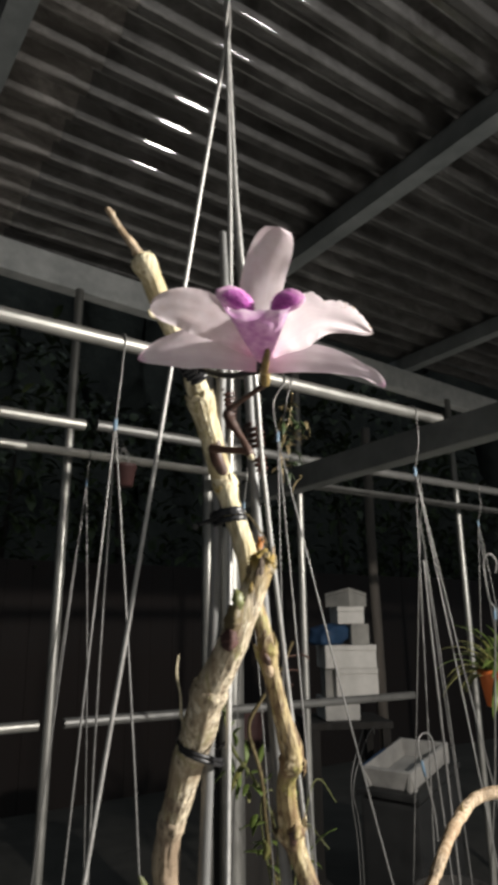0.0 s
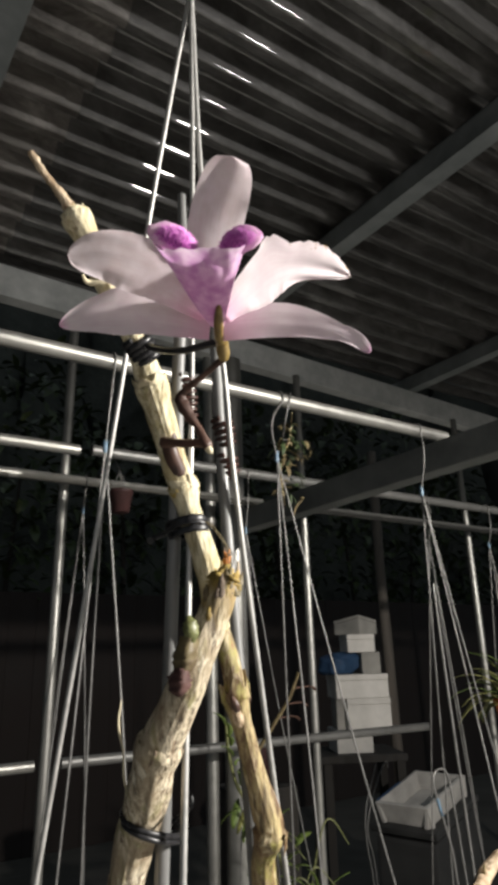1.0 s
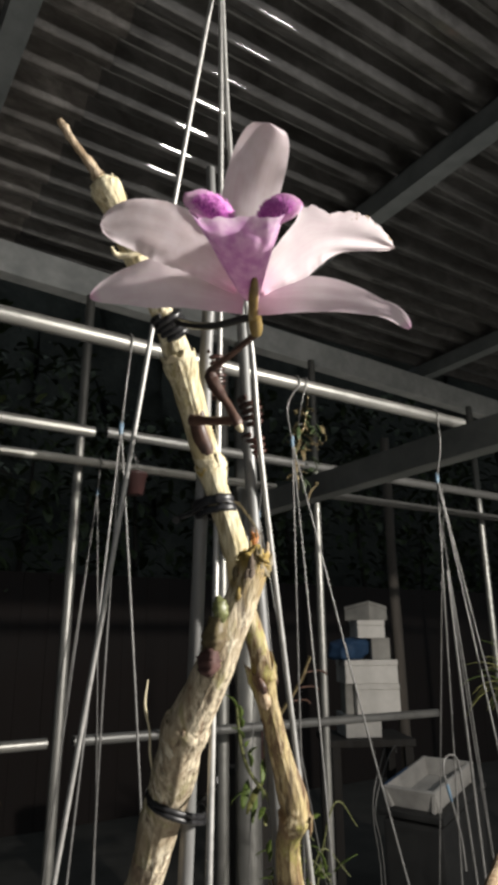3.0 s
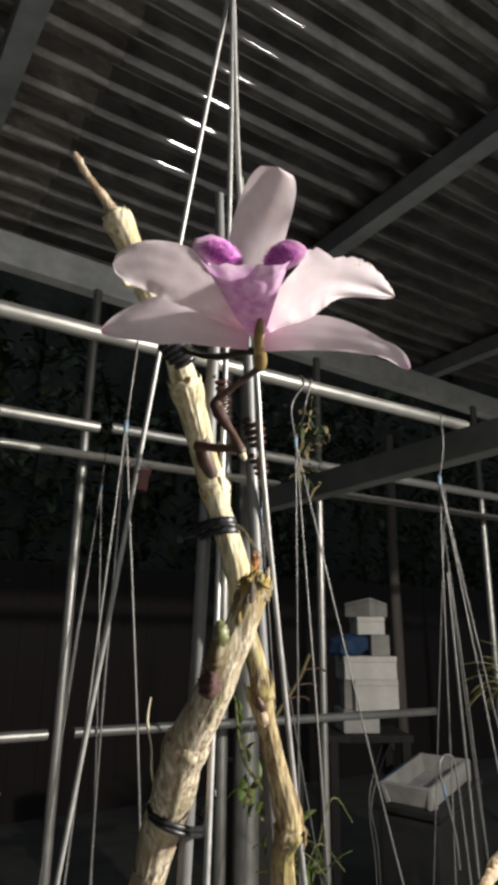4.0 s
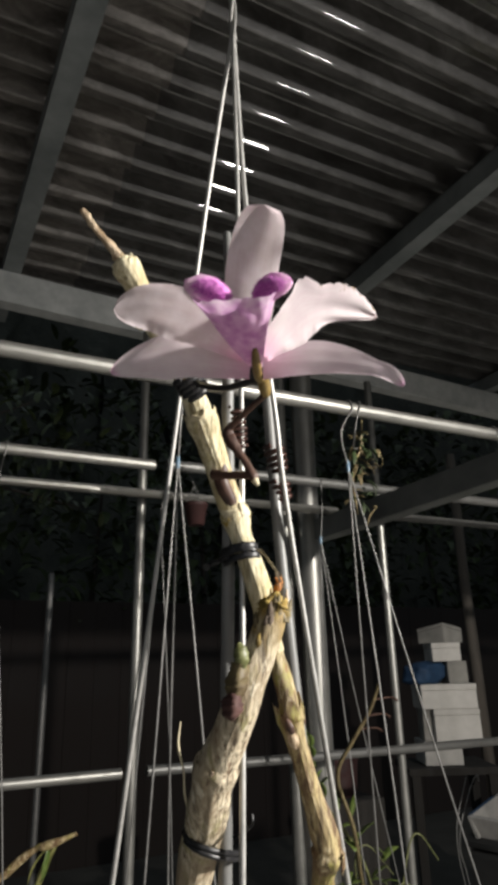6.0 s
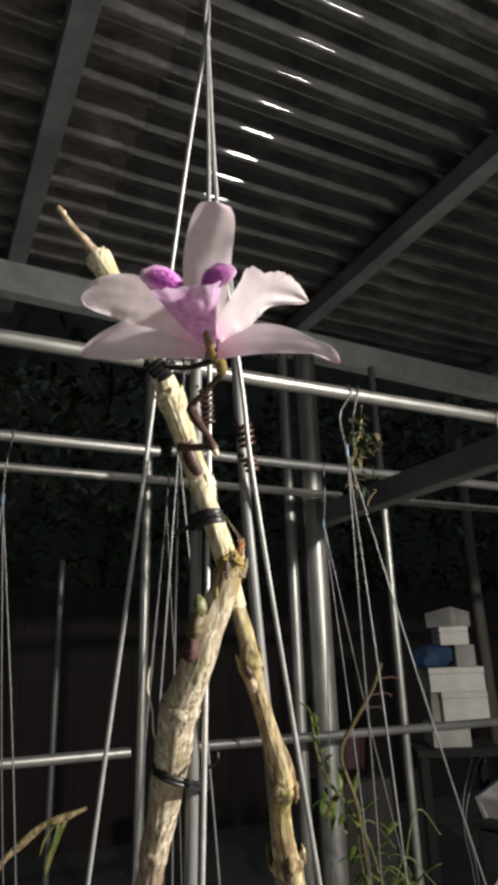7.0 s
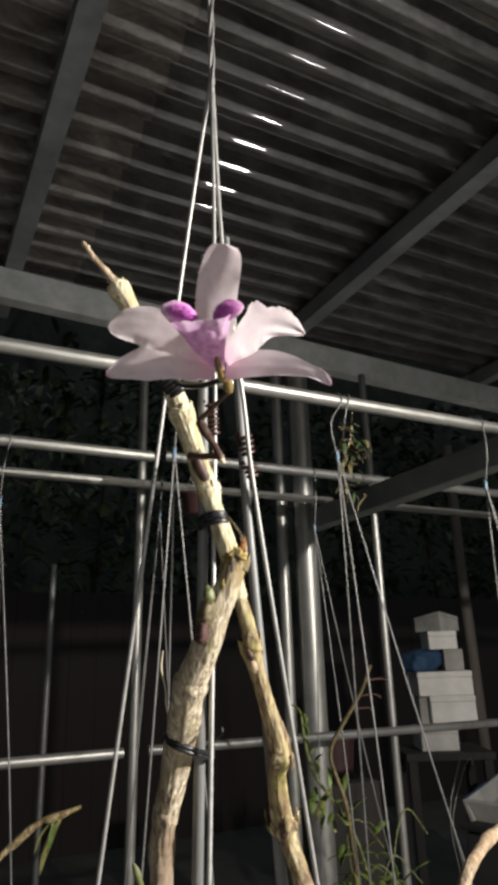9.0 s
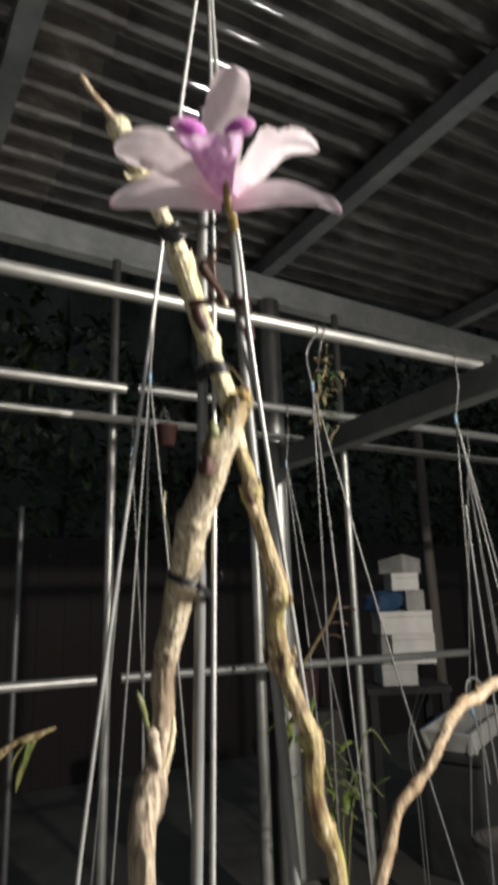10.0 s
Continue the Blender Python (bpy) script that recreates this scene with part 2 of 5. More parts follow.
earth = grained("dusty_earth", (0.03, 0.028, 0.023), (0.07, 0.064, 0.055), 6, rough=0.95, bump=0.5, dist=0.02)
concrete = grained("bounce_slab_grey", (0.38, 0.37, 0.35), (0.55, 0.535, 0.505), 5, rough=0.85, bump=0.3, dist=0.004)
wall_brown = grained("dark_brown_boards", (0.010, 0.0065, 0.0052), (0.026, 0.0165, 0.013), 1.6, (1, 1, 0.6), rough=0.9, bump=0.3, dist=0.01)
leaf_green = grained("leaf_green", (0.055, 0.09, 0.014), (0.14, 0.19, 0.042), 60, rough=0.5, bump=0.1)
backdrop_woods = grained("backdrop_foliage", (0.03, 0.032, 0.027), (0.085, 0.088, 0.072), 3.5, rough=0.9, bump=0.6, dist=0.15)
night_leaf = grained("dark_leaf", (0.02, 0.034, 0.010), (0.04, 0.065, 0.02), 20, rough=0.6, bump=0.1)
leaf_yellow = grained("yellowing_leaf", (0.10, 0.105, 0.025), (0.25, 0.24, 0.085), 60, rough=0.5, bump=0.1)
tree_leaf = grained("dusty_green_leaf", (0.022, 0.034, 0.011), (0.048, 0.066, 0.021), 20, rough=0.5, bump=0.1)
pot_dark = grained("dark_plastic_pot", (0.02, 0.02, 0.02), (0.05, 0.045, 0.04), 60, rough=0.5, bump=0.1)
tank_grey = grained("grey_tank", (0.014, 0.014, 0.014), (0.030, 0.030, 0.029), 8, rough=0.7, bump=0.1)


def petal_material(name, body, tip, veins, tip_from, stripes=14, blots=((0.93, 0.9, 0.92), (1, 1, 1)), thinness=0.36, blot_scale=160.0, base=None, specks=False):
    m, t, b = material(name)
    uv = t.nodes.new("ShaderNodeUVMap")
    sep = t.nodes.new("ShaderNodeSeparateXYZ")
    t.links.new(uv.outputs[0], sep.inputs[0])
    grad = ramp(t, sep.outputs[1], [(0.0, base or tip), (0.24 if base else 0.16, body), (tip_from, body), (1.0, tip)])
    mp = node(t, "ShaderNodeMapping")
    mp.inputs["Scale"].default_value = (stripes, 0.8, 1)
    t.links.new(uv.outputs[0], mp.inputs[0])
    vein = node(t, "ShaderNodeTexNoise", Scale=3.0, Detail=4.0)
    t.links.new(mp.outputs[0], vein.inputs["Vector"])
    vr = ramp(t, vein.outputs[0], [(0.42, (1, 1, 1)), (0.62, veins)])
    blot = node(t, "ShaderNodeTexNoise", Scale=blot_scale, Detail=3.0)
    t.links.new(coords(t), blot.inputs["Vector"])
    br = ramp(t, blot.outputs[0], [(0.36, blots[0]), (0.64, blots[1])])
    colour = grad.outputs[0]
    for source in (vr, br):
        mix = t.nodes.new("ShaderNodeMix")
        mix.data_type, mix.blend_type = "RGBA", "MULTIPLY"
        mix.inputs[0].default_value = 1.0
        t.links.new(colour, mix.inputs[6])
        t.links.new(source.outputs[0], mix.inputs[7])
        colour = mix.outputs[2]
    if specks:
        # brown withered specks along one margin
        fine = node(t, "ShaderNodeTexNoise", Scale=480.0, Detail=4.0, Roughness=0.7)
        t.links.new(coords(t), fine.inputs["Vector"])
        near = node(t, "ShaderNodeMapRange", From_Min=0.0, From_Max=0.26, To_Min=0.11, To_Max=-0.16)
        t.links.new(sep.outputs[0], near.inputs[0])
        far = node(t, "ShaderNodeMapRange", From_Min=0.45, From_Max=0.75, To_Min=-0.15, To_Max=0.0)
        t.links.new(sep.outputs[1], far.inputs[0])
        total = fine.outputs[0]
        for extra in (near, far):
            add = t.nodes.new("ShaderNodeMath")
            t.links.new(total, add.inputs[0])
            t.links.new(extra.outputs[0], add.inputs[1])
            total = add.outputs[0]
        mask = ramp(t, total, [(0.60, (0, 0, 0)), (0.70, (1, 1, 1))])
        mix = t.nodes.new("ShaderNodeMix")
        mix.data_type = "RGBA"
        mix.inputs[7].default_value = (0.34, 0.24, 0.13, 1)
        t.links.new(mask.outputs[0], mix.inputs[0])
        t.links.new(colour, mix.inputs[6])
        colour = mix.outputs[2]
    t.links.new(colour, b.inputs["Base Color"])
    b.inputs["Roughness"].default_value = 0.6
    b.inputs["Sheen Weight"].default_value = 0.1
    thin = t.nodes.new("ShaderNodeBsdfTranslucent")
    t.links.new(colour, thin.inputs["Color"])
    both = t.nodes.new("ShaderNodeMixShader")
    both.inputs[0].default_value = thinness
    t.links.new(b.outputs[0], both.inputs[1])
    t.links.new(thin.outputs[0], both.inputs[2])
    t.links.new(both.outputs[0], t.nodes["Material Output"].inputs[0])
    bump = node(t, "ShaderNodeBump", Strength=0.14, Distance=0.0004)
    t.links.new(vein.outputs[0], bump.inputs["Height"])
    t.links.new(bump.outputs[0], b.inputs["Normal"])
    return m


petal_white = petal_material("pale_lilac_petal", (0.935, 0.835, 0.88), (0.86, 0.54, 0.74), (0.965, 0.925, 0.945), 0.90, base=(0.90, 0.60, 0.76))
petal_plain = petal_material("white_petal", (0.945, 0.85, 0.885), (0.91, 0.78, 0.84), (0.97, 0.94, 0.95), 0.90, blots=((0.87, 0.84, 0.82), (1, 1, 1)), base=(0.90, 0.60, 0.76))
# petal_plain greyed and made more translucent, dimming the petal that lies in shade
petal_shaded = petal_material("shaded_white_petal", (0.935, 0.845, 0.88), (0.90, 0.80, 0.84), (0.97, 0.94, 0.95), 0.90, blots=((0.84, 0.80, 0.79), (1, 1, 1)), thinness=0.5, base=(0.90, 0.60, 0.76))
petal_frayed = petal_material("frayed_white_petal", (0.90, 0.825, 0.835), (0.88, 0.80, 0.80), (0.97, 0.94, 0.95), 0.93, thinness=0.60, base=(0.90, 0.60, 0.76), specks=True)
lip_purple = petal_material("lilac_lip", (0.80, 0.48, 0.73), (0.93, 0.74, 0.89), (0.95, 0.90, 0.95), 0.55, 4, ((0.76, 0.54, 0.78), (1.0, 1.0, 1.0)), 0.40, 300.0, base=(0.94, 0.70, 0.84))
lip_hair = grained("pink_magenta_hair", (0.58, 0.08, 0.53), (0.90, 0.40, 0.82), 1500, rough=0.6, bump=0.0)
lip_fuzz = grained("magenta_fuzz", (0.30, 0.025, 0.34), (0.56, 0.11, 0.58), 900, rough=0.7, bump=0.2, dist=0.0003)


# ---- building helpers ----
def part(name, bm, mat, parent=None, label="", smooth=True):
    me = bpy.data.meshes.new(name)
    bm.to_mesh(me)
    bm.free()
    if me.attributes.get("flat"):
        me.attributes.remove(me.attributes["flat"])
        smooth = False
    for p in me.polygons:
        p.use_smooth = smooth
    me.materials.append(mat)
    ob = new(name, me)
    if parent is not None:
        ob.parent = parent
    if label:
        ob["label"] = label
    return ob


def thing(name, place=(0, 0, 0), turn=0.0, label="", category="", group="", kind=""):
    ob = new(name)
    ob.empty_display_size = 0.05
    ob.matrix_world = pose(*place, 0, 0, turn)
    return tagged(ob, label, category, group, kind)


def spline(points, steps):
    """Catmull-Rom through points of any length."""
    pts = [np.array(p, float) for p in points]
    pts = [2 * pts[0] - pts[1]] + pts + [2 * pts[-1] - pts[-2]]
    out = []
    for i in range(1, len(pts) - 2):
        a, b, c, d = pts[i - 1:i + 3]
        for k in range(steps):
            u = k / steps
            out.append(0.5 * (2 * b + (c - a) * u + (2 * a - 5 * b + 4 * c - d) * u * u + (3 * b - a - 3 * c + d) * u ** 3))
    out.append(pts[-2])
    return out


def tube_into(bm, points, sides=10, steps=4, wobble=None, caps=True):
    """A round tube along points (x, y, z, radius); wobble(angle, along) scales the radius."""
    path = spline(points, steps) if steps > 1 else [np.array(p, float) for p in points]
    normal = None
    rings = []
    n = len(path)
    for i, p in enumerate(path):
        a, b = path[max(i - 1, 0)], path[min(i + 1, n - 1)]
        d = Vector((b - a)[:3]).normalized()
        if normal is None:
            normal = d.orthogonal().normalized()
        normal = (normal - d * normal.dot(d)).normalized()
        side = d.cross(normal)
        ring = []
        for k in range(sides):
            th = 2 * math.pi * k / sides
            r = max(p[3], 1e-5) * (wobble(th, i / (n - 1)) if wobble else 1)
            ring.append(bm.verts.new(Vector(p[:3]) + (normal * math.cos(th) + side * math.sin(th)) * r))
        rings.append(ring)
    for r0, r1 in zip(rings, rings[1:]):
        for k in range(sides):
            bm.faces.new((r0[k], r0[(k + 1) % sides], r1[(k + 1) % sides], r1[k]))
    if caps:
        # the ends have points of their own, so that the skin keeps its rounding up to them
        bm.faces.new([bm.verts.new(v.co) for v in rings[0][::-1]])
        bm.faces.new([bm.verts.new(v.co) for v in rings[-1]])
    return rings


def tube(points, sides=10, steps=4, wobble=None):
    bm = bmesh.new()
    tube_into(bm, points, sides, steps, wobble)
    return bm


def box(size, centre=(0, 0, 0), bevel=0.0, m=None):
    bm = bmesh.new()
    bmesh.ops.create_cube(bm, size=1.0, matrix=Matrix.Translation(centre) @ Matrix.Diagonal((*size, 1)))
    if bevel:
        bmesh.ops.bevel(bm, geom=bm.edges[:], offset=bevel, segments=2, affect="EDGES", profile=0.7)
    if m is not None:
        bmesh.ops.transform(bm, matrix=m, verts=bm.verts)
    bm.faces.layers.int.new("flat")
    return bm


def pipe(name, a, b, r, mat=None, label="", category="pipe", group="", parent=None):
    """A straight pipe with a wall, open at both ends."""
    bm = bmesh.new()
    a, b = Vector(a), Vector(b)
    d = (b - a).normalized()
    u = d.orthogonal().normalized()
    w = d.cross(u)
    seg = 24
    def ring(p, rr):
        return [bm.verts.new(p + (u * math.cos(2 * math.pi * k / seg) + w * math.sin(2 * math.pi * k / seg)) * rr) for k in range(seg)]
    # outer skin, inner skin and the two rims, each with points of its own
    for p0, r0, p1, r1 in ((a, r, b, r), (b, r * 0.86, a, r * 0.86), (a, r * 0.86, a, r), (b, r, b, r * 0.86)):
        one, two = ring(p0, r0), ring(p1, r1)
        for k in range(seg):
            bm.faces.new((one[k], one[(k + 1) % seg], two[(k + 1) % seg], two[k]))
    ob = part(name, bm, mat or galvanised, parent)
    return tagged(ob, label, category, group)


# ---- the setting ----
bm = bmesh.new()
n = 60
grid = [[bm.verts.new(((i / n - 0.5) * 60, (j / n - 0.4) * 60, 0.02 * noise.noise((i * 0.9, j * 0.9, 0)))) for j in range(n + 1)] for i in range(n + 1)]
for i in range(n):
    for j in range(n):
        bm.faces.new((grid[i][j], grid[i + 1][j], grid[i + 1][j + 1], grid[i][j + 1]))
tagged(part("ground", bm, earth), "dark dusty trodden earth floor of the shade house", "ground", kind="structure")

# pale slab out of view, added to throw lamp light up at the roof
slab = box((7.4, 5.6, 0.06), (1.2, -0.4, -0.022), 0.006)
tagged(part("floor", slab, concrete), "unseen pale slab added to bounce lamp light up under the roof", "floor", kind="structure")

# roof of corrugated sheets, laid in overlapping strips
PITCH, ROOF_Z, RIB = 0.0885, 2.669, 0.046


def rib(y):
    """Height of a box-ribbed sheet: flat tops and troughs with steep, slightly bowed flanks."""
    q = ((y - 0.871) / PITCH) % 1.0
    d = abs(q - 0.5) * 2
    k = max(0.0, min(1.0, (d - 0.20) / 0.56))
    return RIB * (1 - 0.76 * k - 0.24 * k * k * (3 - 2 * k))


roof = thing("ceiling", label="corrugated zinc roof sheets, some dulled by weather", category="roof", kind="structure")
xs = [-2.6, -0.52, 0.475, 2.52, 4.1, 5.6]
ys = np.arange(-2.4, 1.95, PITCH / 36)
for s, (x0, x1) in enumerate(zip(xs, xs[1:])):
    bm = bmesh.new()
    cols = [x0 - 0.06 + (x1 - x0 + 0.06) * k / 5 for k in range(6)]
    rows = []
    for x in cols:
        rows.append([bm.verts.new((x, y, ROOF_Z + (0.003 if s % 2 else 0) + 0.003 * noise.noise((x * 1.7, y * 1.3, 3)) + rib(y))) for y in ys])
    for r0, r1 in zip(rows, rows[1:]):
        for k in range(len(ys) - 1):
            bm.faces.new((r0[k], r0[k + 1], r1[k + 1], r1[k]))
    part("roof_sheet", bm, roof_dull if x1 < 0.5 else roof_zinc, roof)

# rafters, the long beam and the low bar
for x in (-0.77, 0.214, 1.196, 2.18, 3.16):
    rafter = thing("rafter", (x, -0.2, 2.634), 0, "dark grey steel channel rafter under the roof sheets", "rafter", "rafters")
    part("web", box((0.006, 4.6, 0.0595), (-0.022, 0, 0), 0.001), dark_paint, rafter)
    part("flange", box((0.05, 4.6, 0.005), (0, 0, -0.0275), 0.0015), dark_paint, rafter)
    part("flange", box((0.05, 4.6, 0.005), (0, 0, 0.0275), 0.0015), dark_paint, rafter)
    part("lip", box((0.005, 4.6, 0.014), (0.0225, 0, -0.0205), 0.001), dark_paint, rafter)
beam = tagged(part("beam", box((6.5, 0.05, 0.098), (0, 0, 0), 0.004), grey_paint), "grey painted steel beam across the posts", "beam")
beam.matrix_world = pose(1.2, 1.863, 2.5545, rz=3.0)
bar = thing("support_bar", (1.205, 0, 0), 0, "dark grey steel angle bar carrying the pipes", "bar")
part("web", box((0.006, 1.17, 0.066), (0, 1.285, 1.9265), 0.002), bar_paint, bar)
part("flange", box((0.045, 1.17, 0.006), (0.0265, 1.285, 1.8965), 0.002), bar_paint, bar)

POSTS = ((0.613, 1.76, 0.0132), (1.426, 1.76, 0.0126), (2.262, 1.76, 0.0126), (-0.9, 1.76, 0.0132), (3.2, 1.76, 0.0126))
for x, y, r in POSTS:
    lean = 0.028 if x == 0.613 else 0.0
    face = 1.838 + 0.0525 * (x - 1.2)
    top = 2.500 - 0.42 * (face - y)
    pipe("post", (x - 0.83 * lean, y + 0.56 * lean, 0), (x, y, top), r, label="galvanised steel post standing on the ground", category="post", group="posts of the rack")
pipe("post", (1.203, 1.85, 0), (1.203, 1.85, 2.505), 0.038, label="thick galvanised steel post with a bright sheen", category="post")
pipe("post", (1.127, 1.87, 0), (1.127, 1.87, 2.505), 0.019, label="thin steel post beside the thick one", category="post")

HANG = "galvanised pipe laid across the bar for hanging pots"
pipe("pipe", (-2.2, 0.99, 1.974), (1.236, 0.99, 1.974), 0.0130, label=HANG, group="hanging pipes")
pipe("pipe", (-2.2, 1.475, 1.974), (0.545, 1.475, 1.974), 0.0130, label=HANG, group="hanging pipes")
pipe("pipe", (0.575, 1.475, 1.979), (3.4, 1.475, 1.974), 0.0130, darker_pipe, label=HANG, group="hanging pipes")
pipe("pipe", (-2.2, 1.735, 1.974), (1.24, 1.735, 1.974), 0.0125, label=HANG, group="hanging pipes")
pipe("pipe", (1.42, 1.735, 1.974), (3.4, 1.735, 1.974), 0.0125, darker_pipe, label=HANG, group="hanging pipes")
pipe("rail", (-2.2, 1.735, 1.281), (0.565, 1.735, 1.281), 0.0125, label="low galvanised rail between the posts", category="rail", group="low rails")
pipe("rail", (0.63, 1.735, 1.281), (1.89, 1.735, 1.270), 0.0125, darker_pipe, label="low galvanised rail between the posts", category="rail", group="low rails")


# ---- hanging wires with their blue-taped hooks ----
def hanger(name, hook, top, feet, mat, r=0.0012, tape=True, label="", hook_r=0.016, bend=0.004):
    """hook: the place on top of the pipe; top: where the three wires meet; feet: their lower ends."""
    h = thing(name, label=label, category="hanger", group="wire pot hangers")
    hx, hy, hz = hook
    tx, ty, tz = top
    arc = [(hx + 0.002, hy - hook_r * math.cos(a), hz + hook_r * math.sin(a), r) for a in np.linspace(-0.6, math.pi + 0.5, 8)]
    part("hook", tube([(tx, ty, tz, r)] + [((hx + tx) / 2 - bend, (hy + ty) / 2 - 0.02, (hz + tz) / 2, r)] + arc, 6, 4), mat, h)
    if tape:
        part("tape", tube([(tx, ty, tz + 0.011, r * 2.0), (tx, ty, tz, r * 2.5), (tx, ty, tz - 0.011, r * 2.0)], 8, 2), blue_tape, h, "blue tape")
    for k, (fx, fy, fz) in enumerate(feet):
        bow = 0.006 * (k - 1)
        part("wire", tube([(tx, ty, tz, r), ((tx + fx) / 2 + bow, (ty + fy) / 2, (tz + fz) / 2, r), (fx, fy, fz, r)], 6, 4), mat, h)
    return h


def pot_at(place, radius, height, mat, label, wall=0.003):
    p = thing("plant_pot", place, 0, label, "pot", "hanging pots")
    bm = bmesh.new()
    prof = [(0.6 * radius, 0), (0.72 * radius, 0.0), (0.97 * radius, height * 0.85), (1.05 * radius, height * 0.86), (1.05 * radius, height), (radius * 0.94, height), (radius * 0.9, height * 0.8), (0.0, height * 0.78)]
    seg = 28
    rings = [[bm.verts.new((q * math.cos(2 * math.pi * k / seg), q * math.sin(2 * math.pi * k / seg), z)) for k in range(seg)] for q, z in prof]
    for r0, r1 in zip(rings, rings[1:]):
        for k in range(seg):
            bm.faces.new((r0[k], r0[(k + 1) % seg], r1[(k + 1) % seg], r1[k]))
    bmesh.ops.contextual_create(bm, geom=rings[0])
    bmesh.ops.remove_doubles(bm, verts=bm.verts, dist=1e-6)
    part("shell", bm, mat, p)
    return p


def spread(cx, cy, z, radius, turn):
    return [(cx + radius * math.cos(radians(turn + 120 * k)), cy + radius * math.sin(radians(turn + 120 * k)), z) for k in range(3)]


WIRES = "thin steel wire pot hanger with a blue-taped hook on the pipe"
HANGERS = [
    # hook x, pipe y, pipe z, top (x, y, z), feet centre (x, y), turn, reach
    (0.760, 0.99, 1.974, (0.753, 0.99, 1.858), (0.835, 0.933), -24, 0.15),
    (0.422, 0.99, 1.974, (0.418, 0.99, 1.828), (0.42, 0.99), 75, 0.09),
    (1.139, 0.99, 1.974, (1.137, 0.99, 1.836), (1.212, 0.94), -4, 0.123),
    (0.655, 1.735, 1.974, (0.656, 1.735, 1.895), (0.61, 1.735), 100, 0.09),
    (0.205, 1.475, 1.974, (0.198, 1.475, 1.833), (0.25, 1.475), 60, 0.09),
    (1.70, 1.475, 1.974, (1.70, 1.475, 1.84), (1.71, 1.475), 10, 0.11),
    (1.004, 1.475, 1.974, (1.002, 1.475, 1.823), (1.056, 1.437), -4, 0.127),
]
for hx, py, pz, top, (cx, cy), turn, reach in HANGERS:
    hanger("pot_hanger", (hx, py, pz), top, spread(cx, cy, 0.78, reach, turn), far_wire, 0.0017, hx != 1.70, label=WIRES, bend=0.027 if hx == 0.760 else 0.004)
    pot_at((cx, cy, 0.67), reach - 0.004, 0.11, pot_dark, "small dark plastic pot hanging in its wires")

# ---- the orchid's own hanger ----
own = thing("pot_hanger", label="bright three-wire pot hanger holding the flowering orchid", category="hanger", group="wire pot hangers")
APEX = (0.163, 0.251, 1.822)
part("hook", tube([(*APEX, 0.0013), (0.164, 0.254, 1.90, 0.0013), (0.165, 0.262, 2.05, 0.0013), (0.166, 0.262, 2.45, 0.0013), (0.19, 0.262, 2.60, 0.0013), (0.186, 0.262, 2.664, 0.0013), (0.214, 0.262, 2.665, 0.0013)], 8, 5), own_wire, own)
for k in range(3):
    part("twist", tube([(APEX[0] + 0.0012 * math.cos(a * 0.5 + 2.1 * k), APEX[1] + 0.0012 * math.sin(a * 0.5 + 2.1 * k), APEX[2] - 0.008 + a * 0.006, 0.0009) for a in range(22)], 6, 3), own_wire, own)
part("wire", tube([(*APEX, 0.0011), (0.1510, 0.2655, 1.70, 0.0011), (0.1409, 0.2919, 1.55, 0.0011), (0.1241, 0.3358, 1.30, 0.0011), (0.1207, 0.3446, 1.16, 0.0011)], 8, 6), steel_wire, own)
part("wire", tube([(*APEX, 0.0011), (0.1596, 0.2444, 1.70, 0.0011), (0.1543, 0.2375, 1.55, 0.0011), (0.1385, 0.2200, 1.30, 0.0011), (0.1290, 0.2100, 1.16, 0.0011)], 8, 6), steel_wire, own)
part("wire", tube([(*APEX, 0.0011), (0.1640, 0.2440, 1.70, 0.0011), (0.1747, 0.2453, 1.61, 0.0011), (0.1842, 0.2510, 1.55, 0.0011), (0.2330, 0.2764, 1.30, 0.0011), (0.2500, 0.2850, 1.16, 0.0011)], 8, 6), steel_wire, own)
pot_at((0.167, 0.279, 1.06), 0.085, 0.10, pot_dark, "dark plastic pot holding the flowering orchid")

# ---- stakes ----
stake = thing("stake", label="thin grey plastic plant stake tied to the wires", category="stake", group="plant stakes")
part("rod", tube([(0.1505, 0.2371, 1.6826, 0.0017), (0.1490, 0.2330, 1.64, 0.0022), (0.1490, 0.2370, 1.60, 0.0024), (0.1515, 0.2440, 1.54, 0.0024), (0.1531, 0.2633, 1.30, 0.0025), (0.1540, 0.2720, 1.13, 0.0025)], 12, 5), rod_grey, stake)
stake = thing("stake", label="grey plastic plant stake tied beside a wire", category="stake", group="plant stakes")
part("rod", tube([(0.1742, 0.2600, 1.715, 0.0018), (0.1750, 0.2588, 1.69, 0.0021), (0.1771, 0.2566, 1.63, 0.0022), (0.1797, 0.2540, 1.55, 0.0024), (0.1850, 0.2478, 1.43, 0.0025), (0.1901, 0.2420, 1.30, 0.0026), (0.195, 0.2360, 1.13, 0.0026)], 12, 5), rod_grey, stake)

# ---- canes ----
def ribbed(seed, deep=0.06, ribs=9):
    def f(th, s):
        return 1 + deep * math.sin(ribs * th + 3 * noise.noise((s * 6, seed, 0))) * 0.5 + deep * 1.6 * noise.noise((math.cos(th) * 1.3, math.sin(th) * 1.3, s * 14 + seed))
    return f


